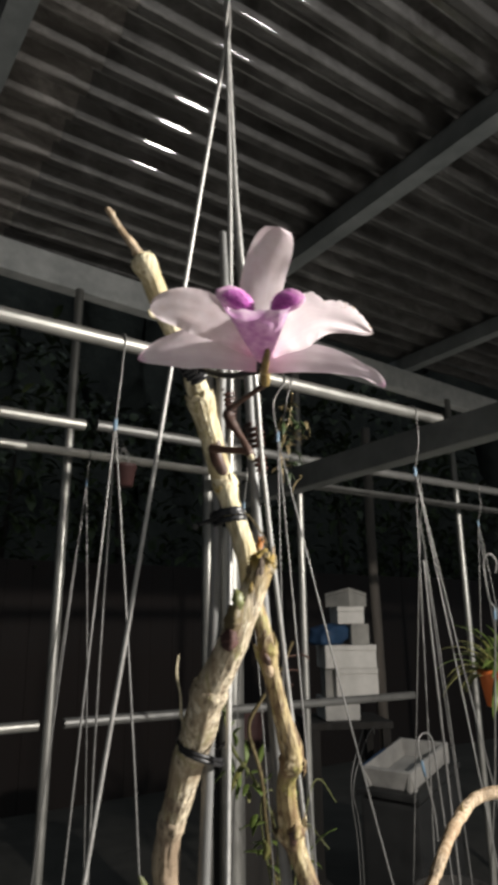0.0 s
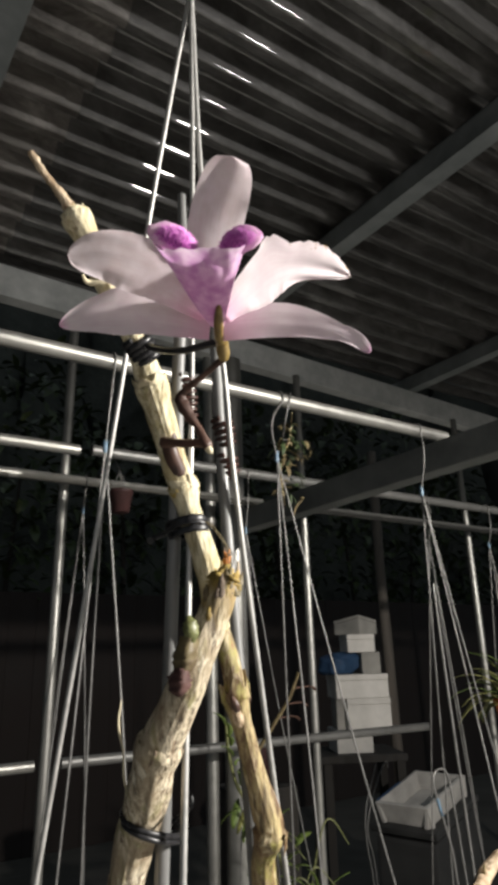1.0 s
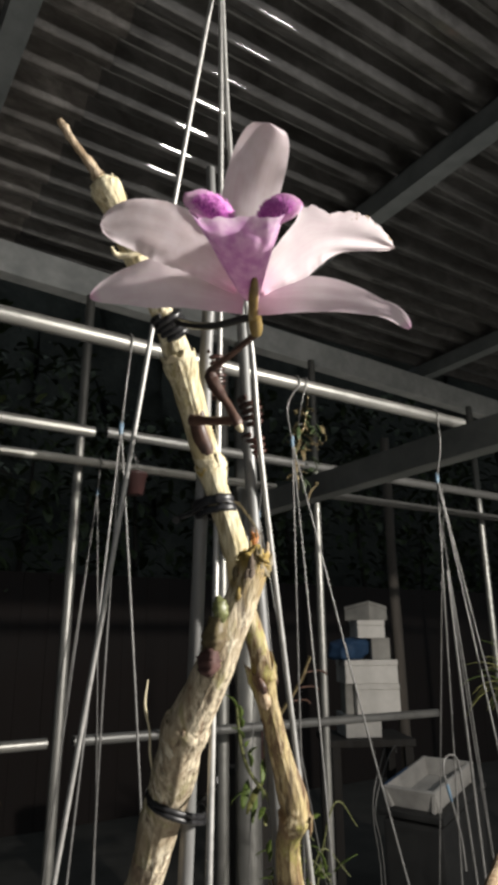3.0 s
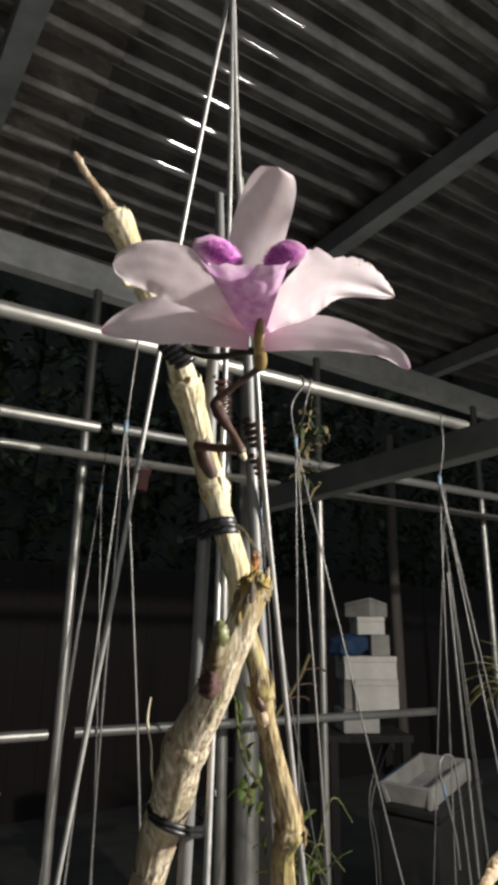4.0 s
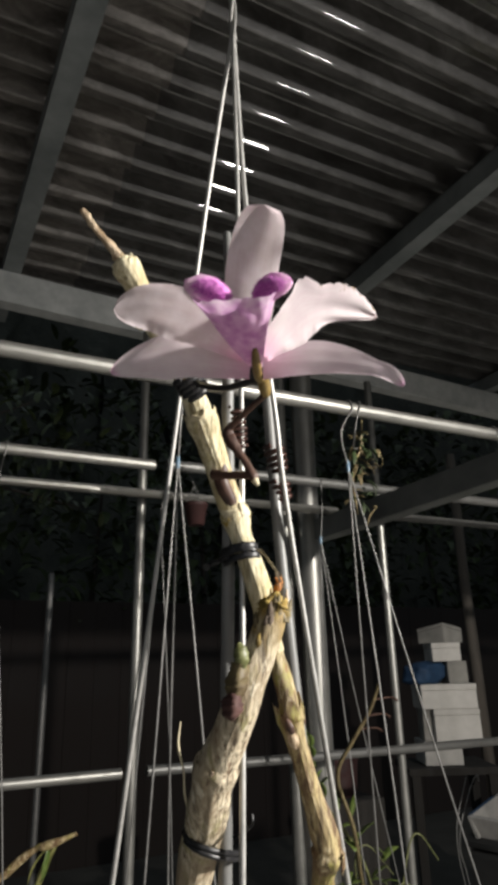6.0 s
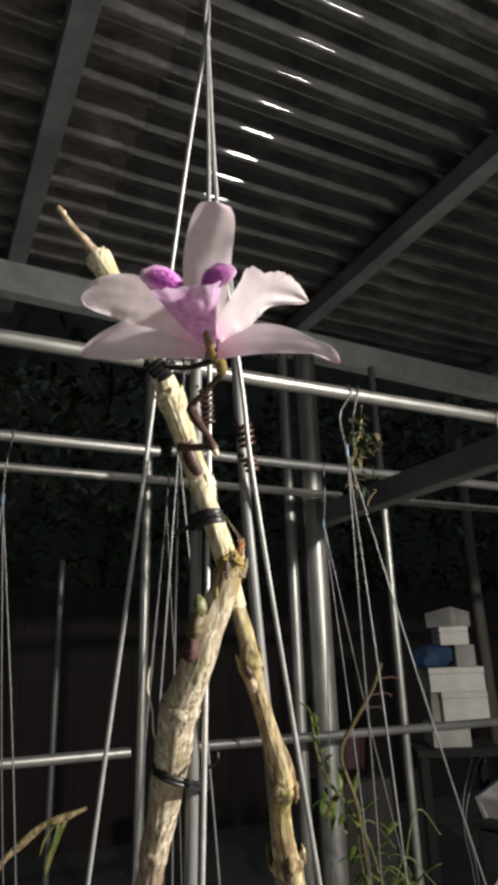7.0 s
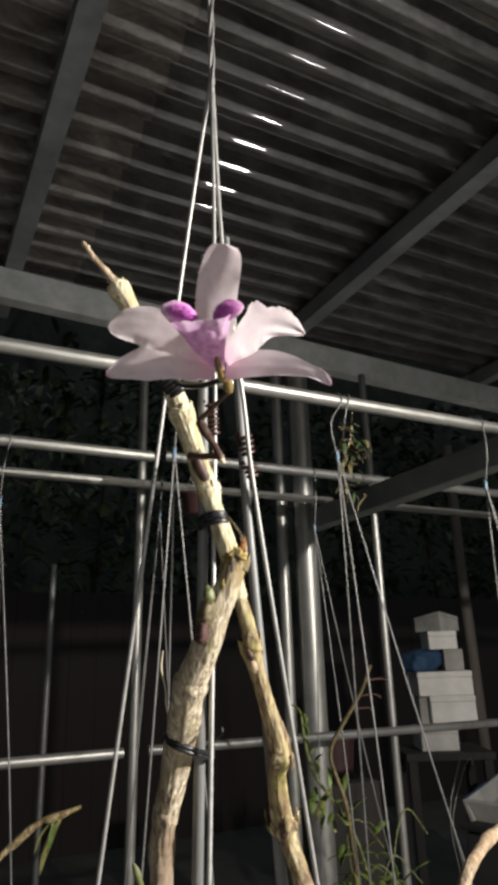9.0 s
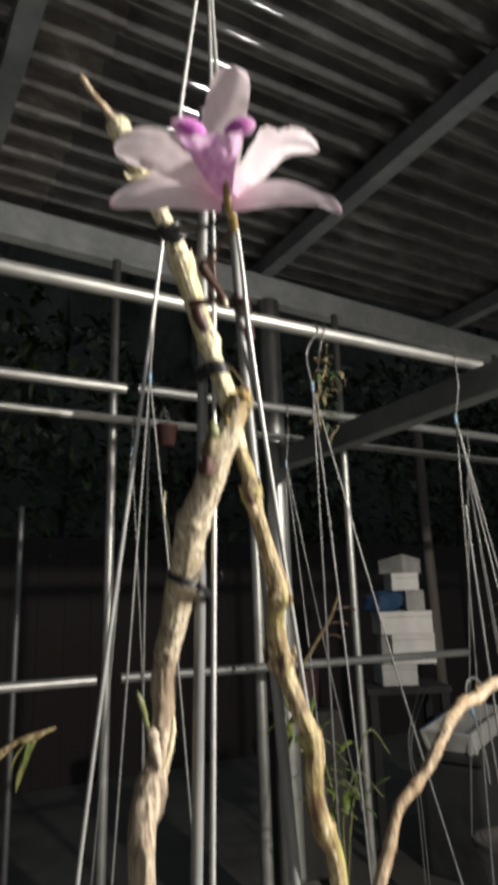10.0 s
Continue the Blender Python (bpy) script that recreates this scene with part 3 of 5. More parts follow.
CANE_A = [(0.0866, 0.2208, 1.6611, 0.0007), (0.0916, 0.2206, 1.6546, 0.0011), (0.0967, 0.2208, 1.6500, 0.0020), (0.1019, 0.2213, 1.6445, 0.0047),
          (0.1063, 0.2222, 1.6390, 0.0051), (0.1154, 0.2250, 1.6248, 0.0045), (0.1261, 0.2283, 1.6104, 0.0039), (0.1317, 0.2307, 1.6029, 0.0048),
          (0.1362, 0.2325, 1.5944, 0.0060), (0.1406, 0.2345, 1.5858, 0.0056), (0.1456, 0.2369, 1.5750, 0.0049), (0.1498, 0.2382, 1.5649, 0.0054),
          (0.1522, 0.2385, 1.5604, 0.0056), (0.1539, 0.2372, 1.5518, 0.0046), (0.1566, 0.2357, 1.5423, 0.0048), (0.1595, 0.2344, 1.5319, 0.0049), (0.1606, 0.2345, 1.5272, 0.0046), (0.1630, 0.2362, 1.5190, 0.0044), (0.1655, 0.2372, 1.5120, 0.0042)]
CANE_B = [(0.1524, 0.2111, 1.5272, 0.0014), (0.1517, 0.2114, 1.5245, 0.0040), (0.1501, 0.2118, 1.5194, 0.0050), (0.1478, 0.2134, 1.5123, 0.0052), (0.1447, 0.2146, 1.5045, 0.0054), (0.1425, 0.2173, 1.4962, 0.0057),
          (0.1408, 0.2222, 1.4878, 0.0059), (0.1390, 0.2290, 1.4780, 0.0070), (0.1388, 0.2330, 1.4699, 0.0067), (0.1402, 0.2400, 1.4612, 0.0065), (0.1414, 0.2485, 1.4520, 0.0063), (0.1414, 0.2532, 1.4428, 0.0059),
          (0.1411, 0.2546, 1.4380, 0.0056), (0.1403, 0.2588, 1.4290, 0.0052), (0.1403, 0.2626, 1.4200, 0.0052), (0.1405, 0.2646, 1.4110, 0.0053), (0.1397, 0.2623, 1.4020, 0.0048), (0.1371, 0.2590, 1.3930, 0.0050), (0.1347, 0.2568, 1.3840, 0.0050), (0.1300, 0.2545, 1.3750, 0.0058),
          (0.1266, 0.2516, 1.3660, 0.0054), (0.1253, 0.2494, 1.3570, 0.0051), (0.1247, 0.2476, 1.3480, 0.0050), (0.129, 0.250, 1.28, 0.0054), (0.150, 0.265, 1.15, 0.0054)]
CANE_C = [(0.1624, 0.2364, 1.5190, 0.0032), (0.1660, 0.2360, 1.5091, 0.0044), (0.1683, 0.2341, 1.4982, 0.0048), (0.1689, 0.2333, 1.4908, 0.0055),
          (0.1705, 0.2333, 1.4845, 0.0052), (0.1732, 0.2330, 1.4751, 0.0047), (0.1766, 0.2337, 1.4649, 0.0051), (0.1801, 0.2337, 1.4547, 0.0066),
          (0.1813, 0.2342, 1.4488, 0.0066), (0.1828, 0.2405, 1.4389, 0.0054), (0.1845, 0.2424, 1.4290, 0.0062), (0.1864, 0.2430, 1.4211, 0.0073),
          (0.1880, 0.2426, 1.4155, 0.0063), (0.1897, 0.2398, 1.4075, 0.0054), (0.1908, 0.2362, 1.3995, 0.0052), (0.1938, 0.2350, 1.3915, 0.0060), (0.1952, 0.2340, 1.3838, 0.0062),
          (0.1938, 0.2340, 1.3754, 0.0058), (0.1946, 0.2340, 1.3658, 0.0052), (0.1975, 0.2340, 1.3557, 0.0058), (0.2033, 0.2340, 1.3362, 0.0050), (0.208, 0.243, 1.27, 0.0056), (0.185, 0.27, 1.15, 0.006)]
orchid = thing("orchid_canes", label="dry straw-coloured orchid canes tied upright, with one flower stalk", category="orchid plant")

def arc(points, steps=10):
    """Finely spaced points of a cane with the distance along it."""
    path = spline(points, steps)
    run = [0.0]
    for a, b in zip(path, path[1:]):
        run.append(run[-1] + float(np.linalg.norm(b[:3] - a[:3])))
    return path, run


def cane(points, nodes, seed, mat, label, thin=1.0, swell=0.10, parent=None):
    """A jointed cane: each node is a collar from which the next, slimmer piece rises."""
    path, run = arc(points)
    marks = [run[round(k * 10)] for k in nodes]
    out = []
    for p, at in zip(path, run):
        k = thin * (1 + 0.05 * noise.noise((at * 90, seed, 4)))
        for m in marks:
            d = (at - m) * 1000
            if d < 0:
                k *= 1 - 0.07 * math.exp(-(d / 5.0) ** 2)
            else:
                k *= 1 + swell * math.exp(-(d / 4.0) ** 2) - 0.06 * math.exp(-((d - 8) / 3.0) ** 2)
        out.append((*p[:3], p[3] * k))

    def skin(th, at):
        z = at * run[-1]
        c, q = math.cos(th), math.sin(th)
        return 1 + 0.055 * noise.noise((c * 1.5, q * 1.5, z * 110 + seed)) + 0.075 * noise.noise((c * 4.5, q * 4.5, z * 22 + seed)) + 0.05 * noise.noise((c * 9, q * 9, z * 45 + seed))
    return part("cane", tube(out, 60, 1, skin), mat, parent or orchid, label)


def torn_ring(points, index, seed, length, mat, upward=True, scale=1.0, gap=0.0):
    """The torn rim of a papery sheath, hugging a cane at a node."""
    path, run = arc(points)
    i = round(index * 10)
    d = Vector(path[max(i - 3, 0)][:3] - path[min(i + 3, len(path) - 1)][:3]).normalized()
    if not upward:
        d = -d
    u = d.orthogonal().normalized()
    w = d.cross(u)
    c, r = Vector(path[i][:3]), path[i][3] * scale
    bm = bmesh.new()
    n, rows = 40, []
    for k in range(5):
        f = k / 4
        ring = []
        for j in range(n):
            th = 2 * math.pi * j / n
            reach = length * max(0.12, 0.55 + 1.1 * noise.noise((math.cos(th) * 1.8, math.sin(th) * 1.8, seed)) + 0.5 * noise.noise((math.cos(th) * 6, math.sin(th) * 6, seed + 3)))
            lift = 1.03 + 0.07 * f * f + 0.10 * f * noise.noise((math.cos(th) * 3, math.sin(th) * 3, seed + 9))
            ring.append(bm.verts.new(c + d * (reach * f - 0.0016 * (1 - f)) + (u * math.cos(th) + w * math.sin(th)) * (r * lift)))
        rows.append(ring)
    for r0, r1 in zip(rows, rows[1:]):
        for j in range(n):
            if noise.noise((j * 0.23, seed * 1.7, 0)) < gap:
                continue
            bm.faces.new((r0[j], r0[(j + 1) % n], r1[(j + 1) % n], r1[j]))
    for v in [v for v in bm.verts if not v.link_faces]:
        bm.verts.remove(v)
    ob = part("sheath", bm, mat, orchid)
    t = ob.modifiers.new("thickness", "SOLIDIFY")
    t.thickness = 0.0002
    return ob


STUMP = [(0.0990, 0.2210, 1.6478, 0.0012), (0.1003, 0.2211, 1.6463, 0.0022)] + CANE_A[3:]
cane(STUMP, (2, 7, 11), 1, cane_straw, "pale straw-coloured dry cane with a torn top", 0.90)
part("withered_tip", tube([(0.0858, 0.2209, 1.6622, 0.0009), (0.0870, 0.2208, 1.6606, 0.0012), (0.0916, 0.2206, 1.6548, 0.0012), (0.0967, 0.2208, 1.6502, 0.0015), (0.1002, 0.2211, 1.6464, 0.0024)], 12, 5, ribbed(17, 0.3, 4)), cane_brown, orchid, "thin brown withered tip")
cane(CANE_B[:14], (6.9,), 5, cane_weathered, "thick weathered cane with a broken end", 0.97, 0.06)
cane(CANE_B[12:], (1, 6.5), 6, cane_dull, "dull brown lower part of the thick cane", 0.99, 0.06)
# the joint's dark brown stands for shade falling there
part("shaded_node", tube([(0.1339, 0.2578, 1.3809, 0.0040), (0.1332, 0.2578, 1.3784, 0.0058), (0.1320, 0.2578, 1.3735, 0.0068), (0.1309, 0.2578, 1.3690, 0.0066), (0.1302, 0.2578, 1.3654, 0.0055)], 24, 5, ribbed(93, 0.05, 5)), bark_brown, orchid, "lower joint of the cane, coloured dark for the shade on it")
part("torn_sheath", tube([(0.1285, 0.2490, 1.3984, 0.0012), (0.1295, 0.2486, 1.3963, 0.0022), (0.1307, 0.2486, 1.3907, 0.0017), (0.1328, 0.2492, 1.3830, 0.0004)], 16, 5, ribbed(95, 0.25, 3)), sheath_pale, orchid, "whitish torn sheath")
part("torn_sheath", tube([(0.1398, 0.2520, 1.4017, 0.0004), (0.1384, 0.2500, 1.3958, 0.0011), (0.1367, 0.2494, 1.3894, 0.0010), (0.1340, 0.2494, 1.3828, 0.0004)], 12, 5, ribbed(96, 0.3, 3)), sheath_paper, orchid, "pale torn sheath rim")
cane(CANE_C, (3, 8, 11, 15, 19), 9, cane_olive, "olive-brown jointed cane", 0.70, 0.18)
torn_ring(CANE_A, 8, 2, 0.0035, sheath_paper, True, 0.92, -0.1)
torn_ring(CANE_A, 12, 4, 0.0050, sheath_paper, True, 0.92, -0.3)
torn_ring(CANE_A, 12, 7, 0.0030, moss_gold, False, 0.92, 0.0)
torn_ring(CANE_A, 3, 9, 0.0050, cane_straw, False, 0.90, -0.2)
torn_ring(CANE_B, 6.9, 11, 0.0060, cane_dull, False, 0.97, 0.1)
torn_ring(CANE_B, 6.9, 13, 0.0020, bract_olive, True, 0.97, 0.15)
torn_ring(CANE_C, 3, 17, 0.0055, cane_olive, True, 0.86, -0.2)
torn_ring(CANE_C, 3, 19, 0.0030, stalk_brown, False, 0.82, 0.15)
torn_ring(CANE_C, 8, 21, 0.0045, cane_olive, False, 0.86, 0.0)
torn_ring(CANE_C, 11, 23, 0.0060, cane_olive, True, 0.90, -0.1)
torn_ring(CANE_C, 11, 25, 0.0035, stalk_brown, False, 0.86, 0.2)
torn_ring(CANE_B, 1, 27, 0.0028, cane_weathered, True, 1.0, 0.0)

# ---- flower ----
F_R, F_U, F_W = Vector((0.842, -0.539, -0.019)), Vector((-0.147, -0.263, 0.954)), Vector((-0.519, -0.800, -0.3005))
F_O = Vector((0.134, 0.184, 1.5955))


def fl(u, v, w):
    return F_O + (F_R * u + F_U * v + F_W * w) * 0.001


def petal(name, mids, width, facing, profile, cup=0.0, ruffle=0.0, seed=0, label="", mat=None, fray=0.05, edge_shape=None, fold=0.0, uneven=0.45):
    """A petal along its midrib (flower millimetres): width across, profile(s) 0..1, cup bends its edges, ruffle waves them."""
    bm = bmesh.new()
    uv = bm.loops.layers.uv.new("UVMap")
    path = spline(mids, 18)
    n, m = len(path), 20
    grid = []
    for i, p in enumerate(path):
        s = i / (n - 1)
        d = Vector(path[min(i + 1, n - 1)] - path[max(i - 1, 0)]).normalized()
        f = Vector(facing)
        f = (f - d * f.dot(d)).normalized()
        side = d.cross(f)
        half = width * 0.5 * profile(s)
        row = []
        for j in range(m + 1):
            q = j / m * 2 - 1
            edge = abs(q) ** 3
            wave = ruffle * edge * (noise.noise((s * 5 + seed, q * 1.5, seed)) * 1.4 + 0.2 * noise.noise((s * 17, q, seed + 7)))
            jag = 1 + ruffle * fray * edge * (noise.noise((s * 26, q * 2, seed + 3)) + 0.7 * noise.noise((s * 60, q * 2, seed + 5)))
            if edge_shape:
                jag = (jag if q < 0 and s > 0.45 else 1 + (jag - 1) * 0.08) * edge_shape(s, q)
            o = Vector(p) + side * (half * q * jag) + f * (cup * half * q * q + wave + uneven * noise.noise((s * 3, q * 1.6, seed + 11)) + fold * s * s * math.sin(q * 7 + 2 * s))
            row.append(bm.verts.new(fl(*o)))
        grid.append(row)
    for i in range(n - 1):
        for j in range(m):
            face = bm.faces.new((grid[i][j], grid[i][j + 1], grid[i + 1][j + 1], grid[i + 1][j]))
            for loop, (a, b) in zip(face.loops, ((i, j), (i, j + 1), (i + 1, j + 1), (i + 1, j))):
                loop[uv].uv = (b / m, a / (n - 1))
    ob = part(name, bm, mat or petal_white, flower, label)
    return ob


def leafy(a, b, tip=0.15, blunt=2.0):
    """Widths along a petal: narrow at the base, widest at b, then a tip that is more or less blunt."""
    def f(s):
        grow = a + (1 - a) * math.sin(min(s / b, 1) * math.pi / 2)
        if s <= b:
            return grow
        k = (s - b) / (1 - b)
        return max(0.02, (1 - tip) * max(0.0, 1 - k ** blunt) ** (1 / blunt) + tip * (1 - k))
    return f


def slanted(s, q):
    """One shoulder of the upright sepal falls away before its tip."""
    return 1 - 0.16 * max(0.0, (s - 0.62) / 0.38) ** 1.5 if q < 0 else 1.0


flower = thing("orchid_flower", label="pale lilac orchid flower with a purple fringed lip, in full bloom", category="flower")
petal("sepal", [(-1, 2, -1), (-1.7, 15, -1.5), (0.1, 30, 1.2), (4.6, 45.6, 8.0)], 16.4, (0.16, -0.15, 1), leafy(0.55, 0.66, 0.0, 3.6), -0.14, 0.6, 1, "upright pale lilac sepal", petal_plain, fray=0.01, edge_shape=slanted, uneven=0.22)
petal("sepal", [(-2, -1, 0), (-20, 2.2, 4), (-34, 1.4, 5), (-44.8, -1.4, 4)], 15.4, (0.1, 0.3, 1), leafy(0.6, 0.5, 0.6), 0.12, 0.5, 2, "pale lilac side sepal with a pink tip")


def hooked(s):
    """Broad at the base, then a narrow strap with a rounded end."""
    body = 1 - 0.54 * min(1.0, max(0.0, (s - 0.30) / 0.38)) ** 1.3
    return body * max(0.03, 1 - max(0.0, (s - 0.68) / 0.32) ** 2.0) ** 0.5


petal("sepal", [(2, -0.5, 0), (14, -0.2, 4), (23, -1.2, 7), (32, -3.8, 10), (38, -6.4, 12), (42.3, -10.3, 13)], 10.8, (-0.1, 0.25, 1), hooked, 0.18, 0.4, 3, "narrow pale lilac sepal bent down at its pink tip")
petal("petal", [(-3, 3, 2), (-15, 11, 9.5), (-27, 15.0, 15), (-39.2, 15.2, 17)], 15.6, (0.05, -0.2, 1), leafy(0.4, 0.55, 0.2, 2.2), -0.1, 1.6, 4, "broad pale petal with a wavy edge", petal_shaded, 0.02)


def humped(s, q):
    """The hump and the dents of the frayed petal's upper edge."""
    if q > 0:
        return 1 - 0.42 * max(0.0, (s - 0.42) / 0.58) ** 1.2
    return 1 + 0.42 * math.exp(-((s - 0.52) / 0.07) ** 2) - 0.12 * math.exp(-((s - 0.64) / 0.05) ** 2) + 0.26 * math.exp(-((s - 0.83) / 0.12) ** 2)


petal("petal", [(2, 2, 2), (10, 9, 9), (20, 12, 18), (33.5, 5.6, 32)], 17.4, (-0.55, 0.22, 0.85), leafy(0.35, 0.5, 0.5), -0.08, 1.5, 5, "broad white petal with a frayed edge", petal_frayed, 0.10, humped, 0.45)

# lip: a shield that wraps forward round the column, with two furry ears above its ends
bm = bmesh.new()
uv = bm.loops.layers.uv.new("UVMap")
n, m = 26, 40
grid = []
for i in range(n + 1):
    s = i / n
    row = []
    for k in range(m + 1):
        q = k / m * 2 - 1
        th = q * 1.85
        half = 1.6 + 9.2 * s ** 0.88
        u = 0.5 - 4.0 * s ** 0.7 + half * math.sin(th) / math.sin(1.57) + (1.9 * q * s ** 4)
        v = -2.0 + 15.2 * s - 1.0 * s ** 3 * (1 - q * q) + 8.0 * s ** 2.5 * abs(q) ** 3.4 + 0.7 * s * noise.noise((q * 3, s * 4, 2)) + 1.1 * s ** 6 * noise.noise((q * 7, 2, 2))
        w = 4 + 19.5 * (1 - (1 - s) ** 1.9) + (1.2 + 5.6 * s ** 0.7) * math.cos(th) + 1.9 * s * noise.noise((q * 3.2, s * 3, 8)) + 1.0 * s * noise.noise((q * 8, s * 5, 8)) + 2.2 * s ** 7 * math.cos(q * 1.4) + 1.3 * s * math.exp(-((q - 0.12) / 0.13) ** 2) - 0.9 * s * math.exp(-((q + 0.25) / 0.15) ** 2)
        row.append(bm.verts.new(fl(u, v, w)))
    grid.append(row)
for i in range(n):
    for k in range(m):
        face = bm.faces.new((grid[i][k], grid[i][k + 1], grid[i + 1][k + 1], grid[i + 1][k]))
        for loop, (a, b) in zip(face.loops, ((i, k), (i, k + 1), (i + 1, k + 1), (i + 1, k))):
            loop[uv].uv = (b / m * 2, a / n)
lip = part("lip", bm, lip_purple, flower, "lilac shield-shaped lip")
rng = random.Random(4)


def ear(centre, along, half_long, half_high, side):
    """A furry side lobe: a cushion with short hairs on the face turned to the viewer."""
    a = Vector(along).normalized()
    f = Vector((0.1, 0.35, 1)).normalized()
    f = (f - a * f.dot(a)).normalized()
    b = f.cross(a)
    bm = bmesh.new()
    bmesh.ops.create_uvsphere(bm, u_segments=20, v_segments=12, radius=1.0)
    for vert in bm.verts:
        c = vert.co.copy()
        bump = 1 + 0.10 * noise.noise(c * 2.5)
        o = Vector(centre) + a * (c.x * half_long * bump) + b * (c.y * half_high * bump - 0.8 * c.x * c.x) + f * (c.z * 1.5 - 1.1 * (c.x * c.x))
        vert.co = fl(*o)
    rim = bmesh.new()
    bmesh.ops.create_uvsphere(rim, u_segments=24, v_segments=14, radius=1.0)
    for vert in rim.verts:
        c = vert.co.copy()
        wavy = 1 + 0.12 * noise.noise(c * 3)
        o = Vector(centre) + a * (c.x * (half_long + 1.4) * wavy - 1.0 * side) + b * (c.y * (half_high + 1.6) * wavy + 0.3 - 0.8 * c.x * c.x) + f * (c.z * 1.0 - 0.5 - 1.1 * (c.x * c.x))
        vert.co = fl(*o)
    rim.loops.layers.uv.new("UVMap")
    part("lobe_margin", rim, lip_purple, lip, "pale lilac margin")
    lobe = part("side_lobe", bm, lip_fuzz, lip, "magenta furry side lobe")
    bm = bmesh.new()
    for q in range(1000):
        x, y = rng.uniform(-1, 1), rng.uniform(-1, 1)
        if x * x + y * y > 1.02:
            continue
        z = math.sqrt(max(0.0, 1 - x * x - y * y)) * 0.95
        p = fl(*(Vector(centre) + a * (x * half_long) + b * (y * half_high - 0.8 * x * x) + f * (z * 1.5 - 1.1 * x * x)))
        way = a * (x * 0.7 + rng.uniform(-0.4, 0.4)) + b * (y * 0.9 + rng.uniform(-0.4, 0.4)) + f * (0.4 + z)
        d = (F_R * way.x + F_U * way.y + F_W * way.z).normalized()
        length, r = rng.uniform(0.0007, 0.0019), 0.00021
        e = d.orthogonal().normalized()
        g = d.cross(e)
        base = [bm.verts.new(p + (e * math.cos(t) + g * math.sin(t)) * r) for t in (0, 2.09, 4.19)]
        tip = bm.verts.new(p + d * length)
        for i in range(3):
            bm.faces.new((base[i], base[(i + 1) % 3], tip))
    tagged(part("fringe", bm, lip_hair, lip, "magenta hairs"), kind="stuff")


ear((-9.2, 16.4, 25.2), (1, -0.46, -0.40), 5.6, 2.5, 1)
ear((5.4, 16.2, 24.5), (1, 0.42, 0.35), 4.6, 2.5, -1)
part("column", tube([(*fl(0, 3, 3), 0.0022), (*fl(-0.5, 8, 9), 0.0026), (*fl(-0.8, 11, 13), 0.0022)], 12, 4), petal_white, flower)
# ovary and stalk
part("ovary", tube([(*fl(0.9, 2.0, 15.6), 0.0005), (*fl(0.8, 0.4, 14.2), 0.0011), (*fl(0.6, -2.2, 9), 0.0014), (*fl(0.6, -4.6, 3), 0.0014), (0.1388, 0.1895, 1.5935, 0.0018), (0.1410, 0.1922, 1.5915, 0.0021), (0.1422, 0.1938, 1.5898, 0.0015)], 12, 4), ovary_olive, flower, "olive-brown ovary")
part("stalk", tube([(0.1420, 0.1935, 1.5902, 0.00123), (0.1412, 0.1975, 1.5890, 0.00090), (0.1398, 0.2070, 1.5868, 0.00090), (0.1387, 0.2130, 1.5853, 0.00139), (0.1383, 0.2144, 1.5832, 0.00197), (0.1390, 0.2138, 1.5805, 0.00205), (0.1408, 0.2124, 1.5765, 0.00156), (0.1425, 0.2110, 1.5733, 0.00131),
                    (0.1443, 0.2095, 1.5685, 0.00148), (0.1450, 0.2092, 1.5668, 0.00156), (0.1455, 0.2090, 1.5655, 0.00098)], 14, 4, ribbed(80, 0.16, 4)), stalk_brown, flower, "dark purple-brown zigzag flower stalk")
part("stalk", tube([(0.1443, 0.2095, 1.5676, 0.0014), (0.1410, 0.2190, 1.5698, 0.0014), (0.1386, 0.2275, 1.5720, 0.0018)], 12, 4, ribbed(81, 0.14, 4)), stalk_brown, flower)
part("cut_end", tube([(0.1452, 0.2090, 1.5660, 0.0013), (0.1458, 0.2087, 1.5648, 0.0010), (0.1462, 0.2085, 1.5640, 0.0004)], 8, 2), sheath_paper, flower, "pale broken tip")


# ---- ties ----
def coil_points(a, b, radius, turns, r, wander=0.12, seed=0, n=12):
    """Turns of wire round the line from a to b."""
    a, b = Vector(a), Vector(b)
    d = (b - a).normalized()
    u = d.orthogonal().normalized()
    w = d.cross(u)
    out = []
    for i in range(int(turns * n) + 1):
        th = 2 * math.pi * i / n
        k = i / (turns * n)
        rr = radius * (1 + wander * noise.noise((i * 0.21, seed, 0)))
        p = a + (b - a) * (k + 0.02 * noise.noise((i * 0.3, seed, 5))) + (u * math.cos(th) + w * math.sin(th)) * rr
        out.append((*p, r))
    return out


def tie(points, mat, label, sides=8, steps=2):
    t = thing("plant_tie", label=label, category="tie", group="plant ties")
    part("cord", tube(points, sides, steps), mat, t)
    return t


tie(coil_points((0.1285, 0.2287, 1.6085), (0.1340, 0.2303, 1.6020), 0.0042, 4.4, 0.0015, 0.10, 1), black_tape, "black plastic cord wound round the cane")
tie([(0.1311, 0.2240, 1.6045, 0.0014), (0.1322, 0.2140, 1.5990, 0.0013), (0.1352, 0.2052, 1.5960, 0.0012), (0.1400, 0.1965, 1.5960, 0.0013), (0.1425, 0.1930, 1.5945, 0.0012)], black_tape, "black cord holding the flower stalk")
band = thing("plant_tie", label="flat black tape binding the cane to its stake", category="tie", group="plant ties")


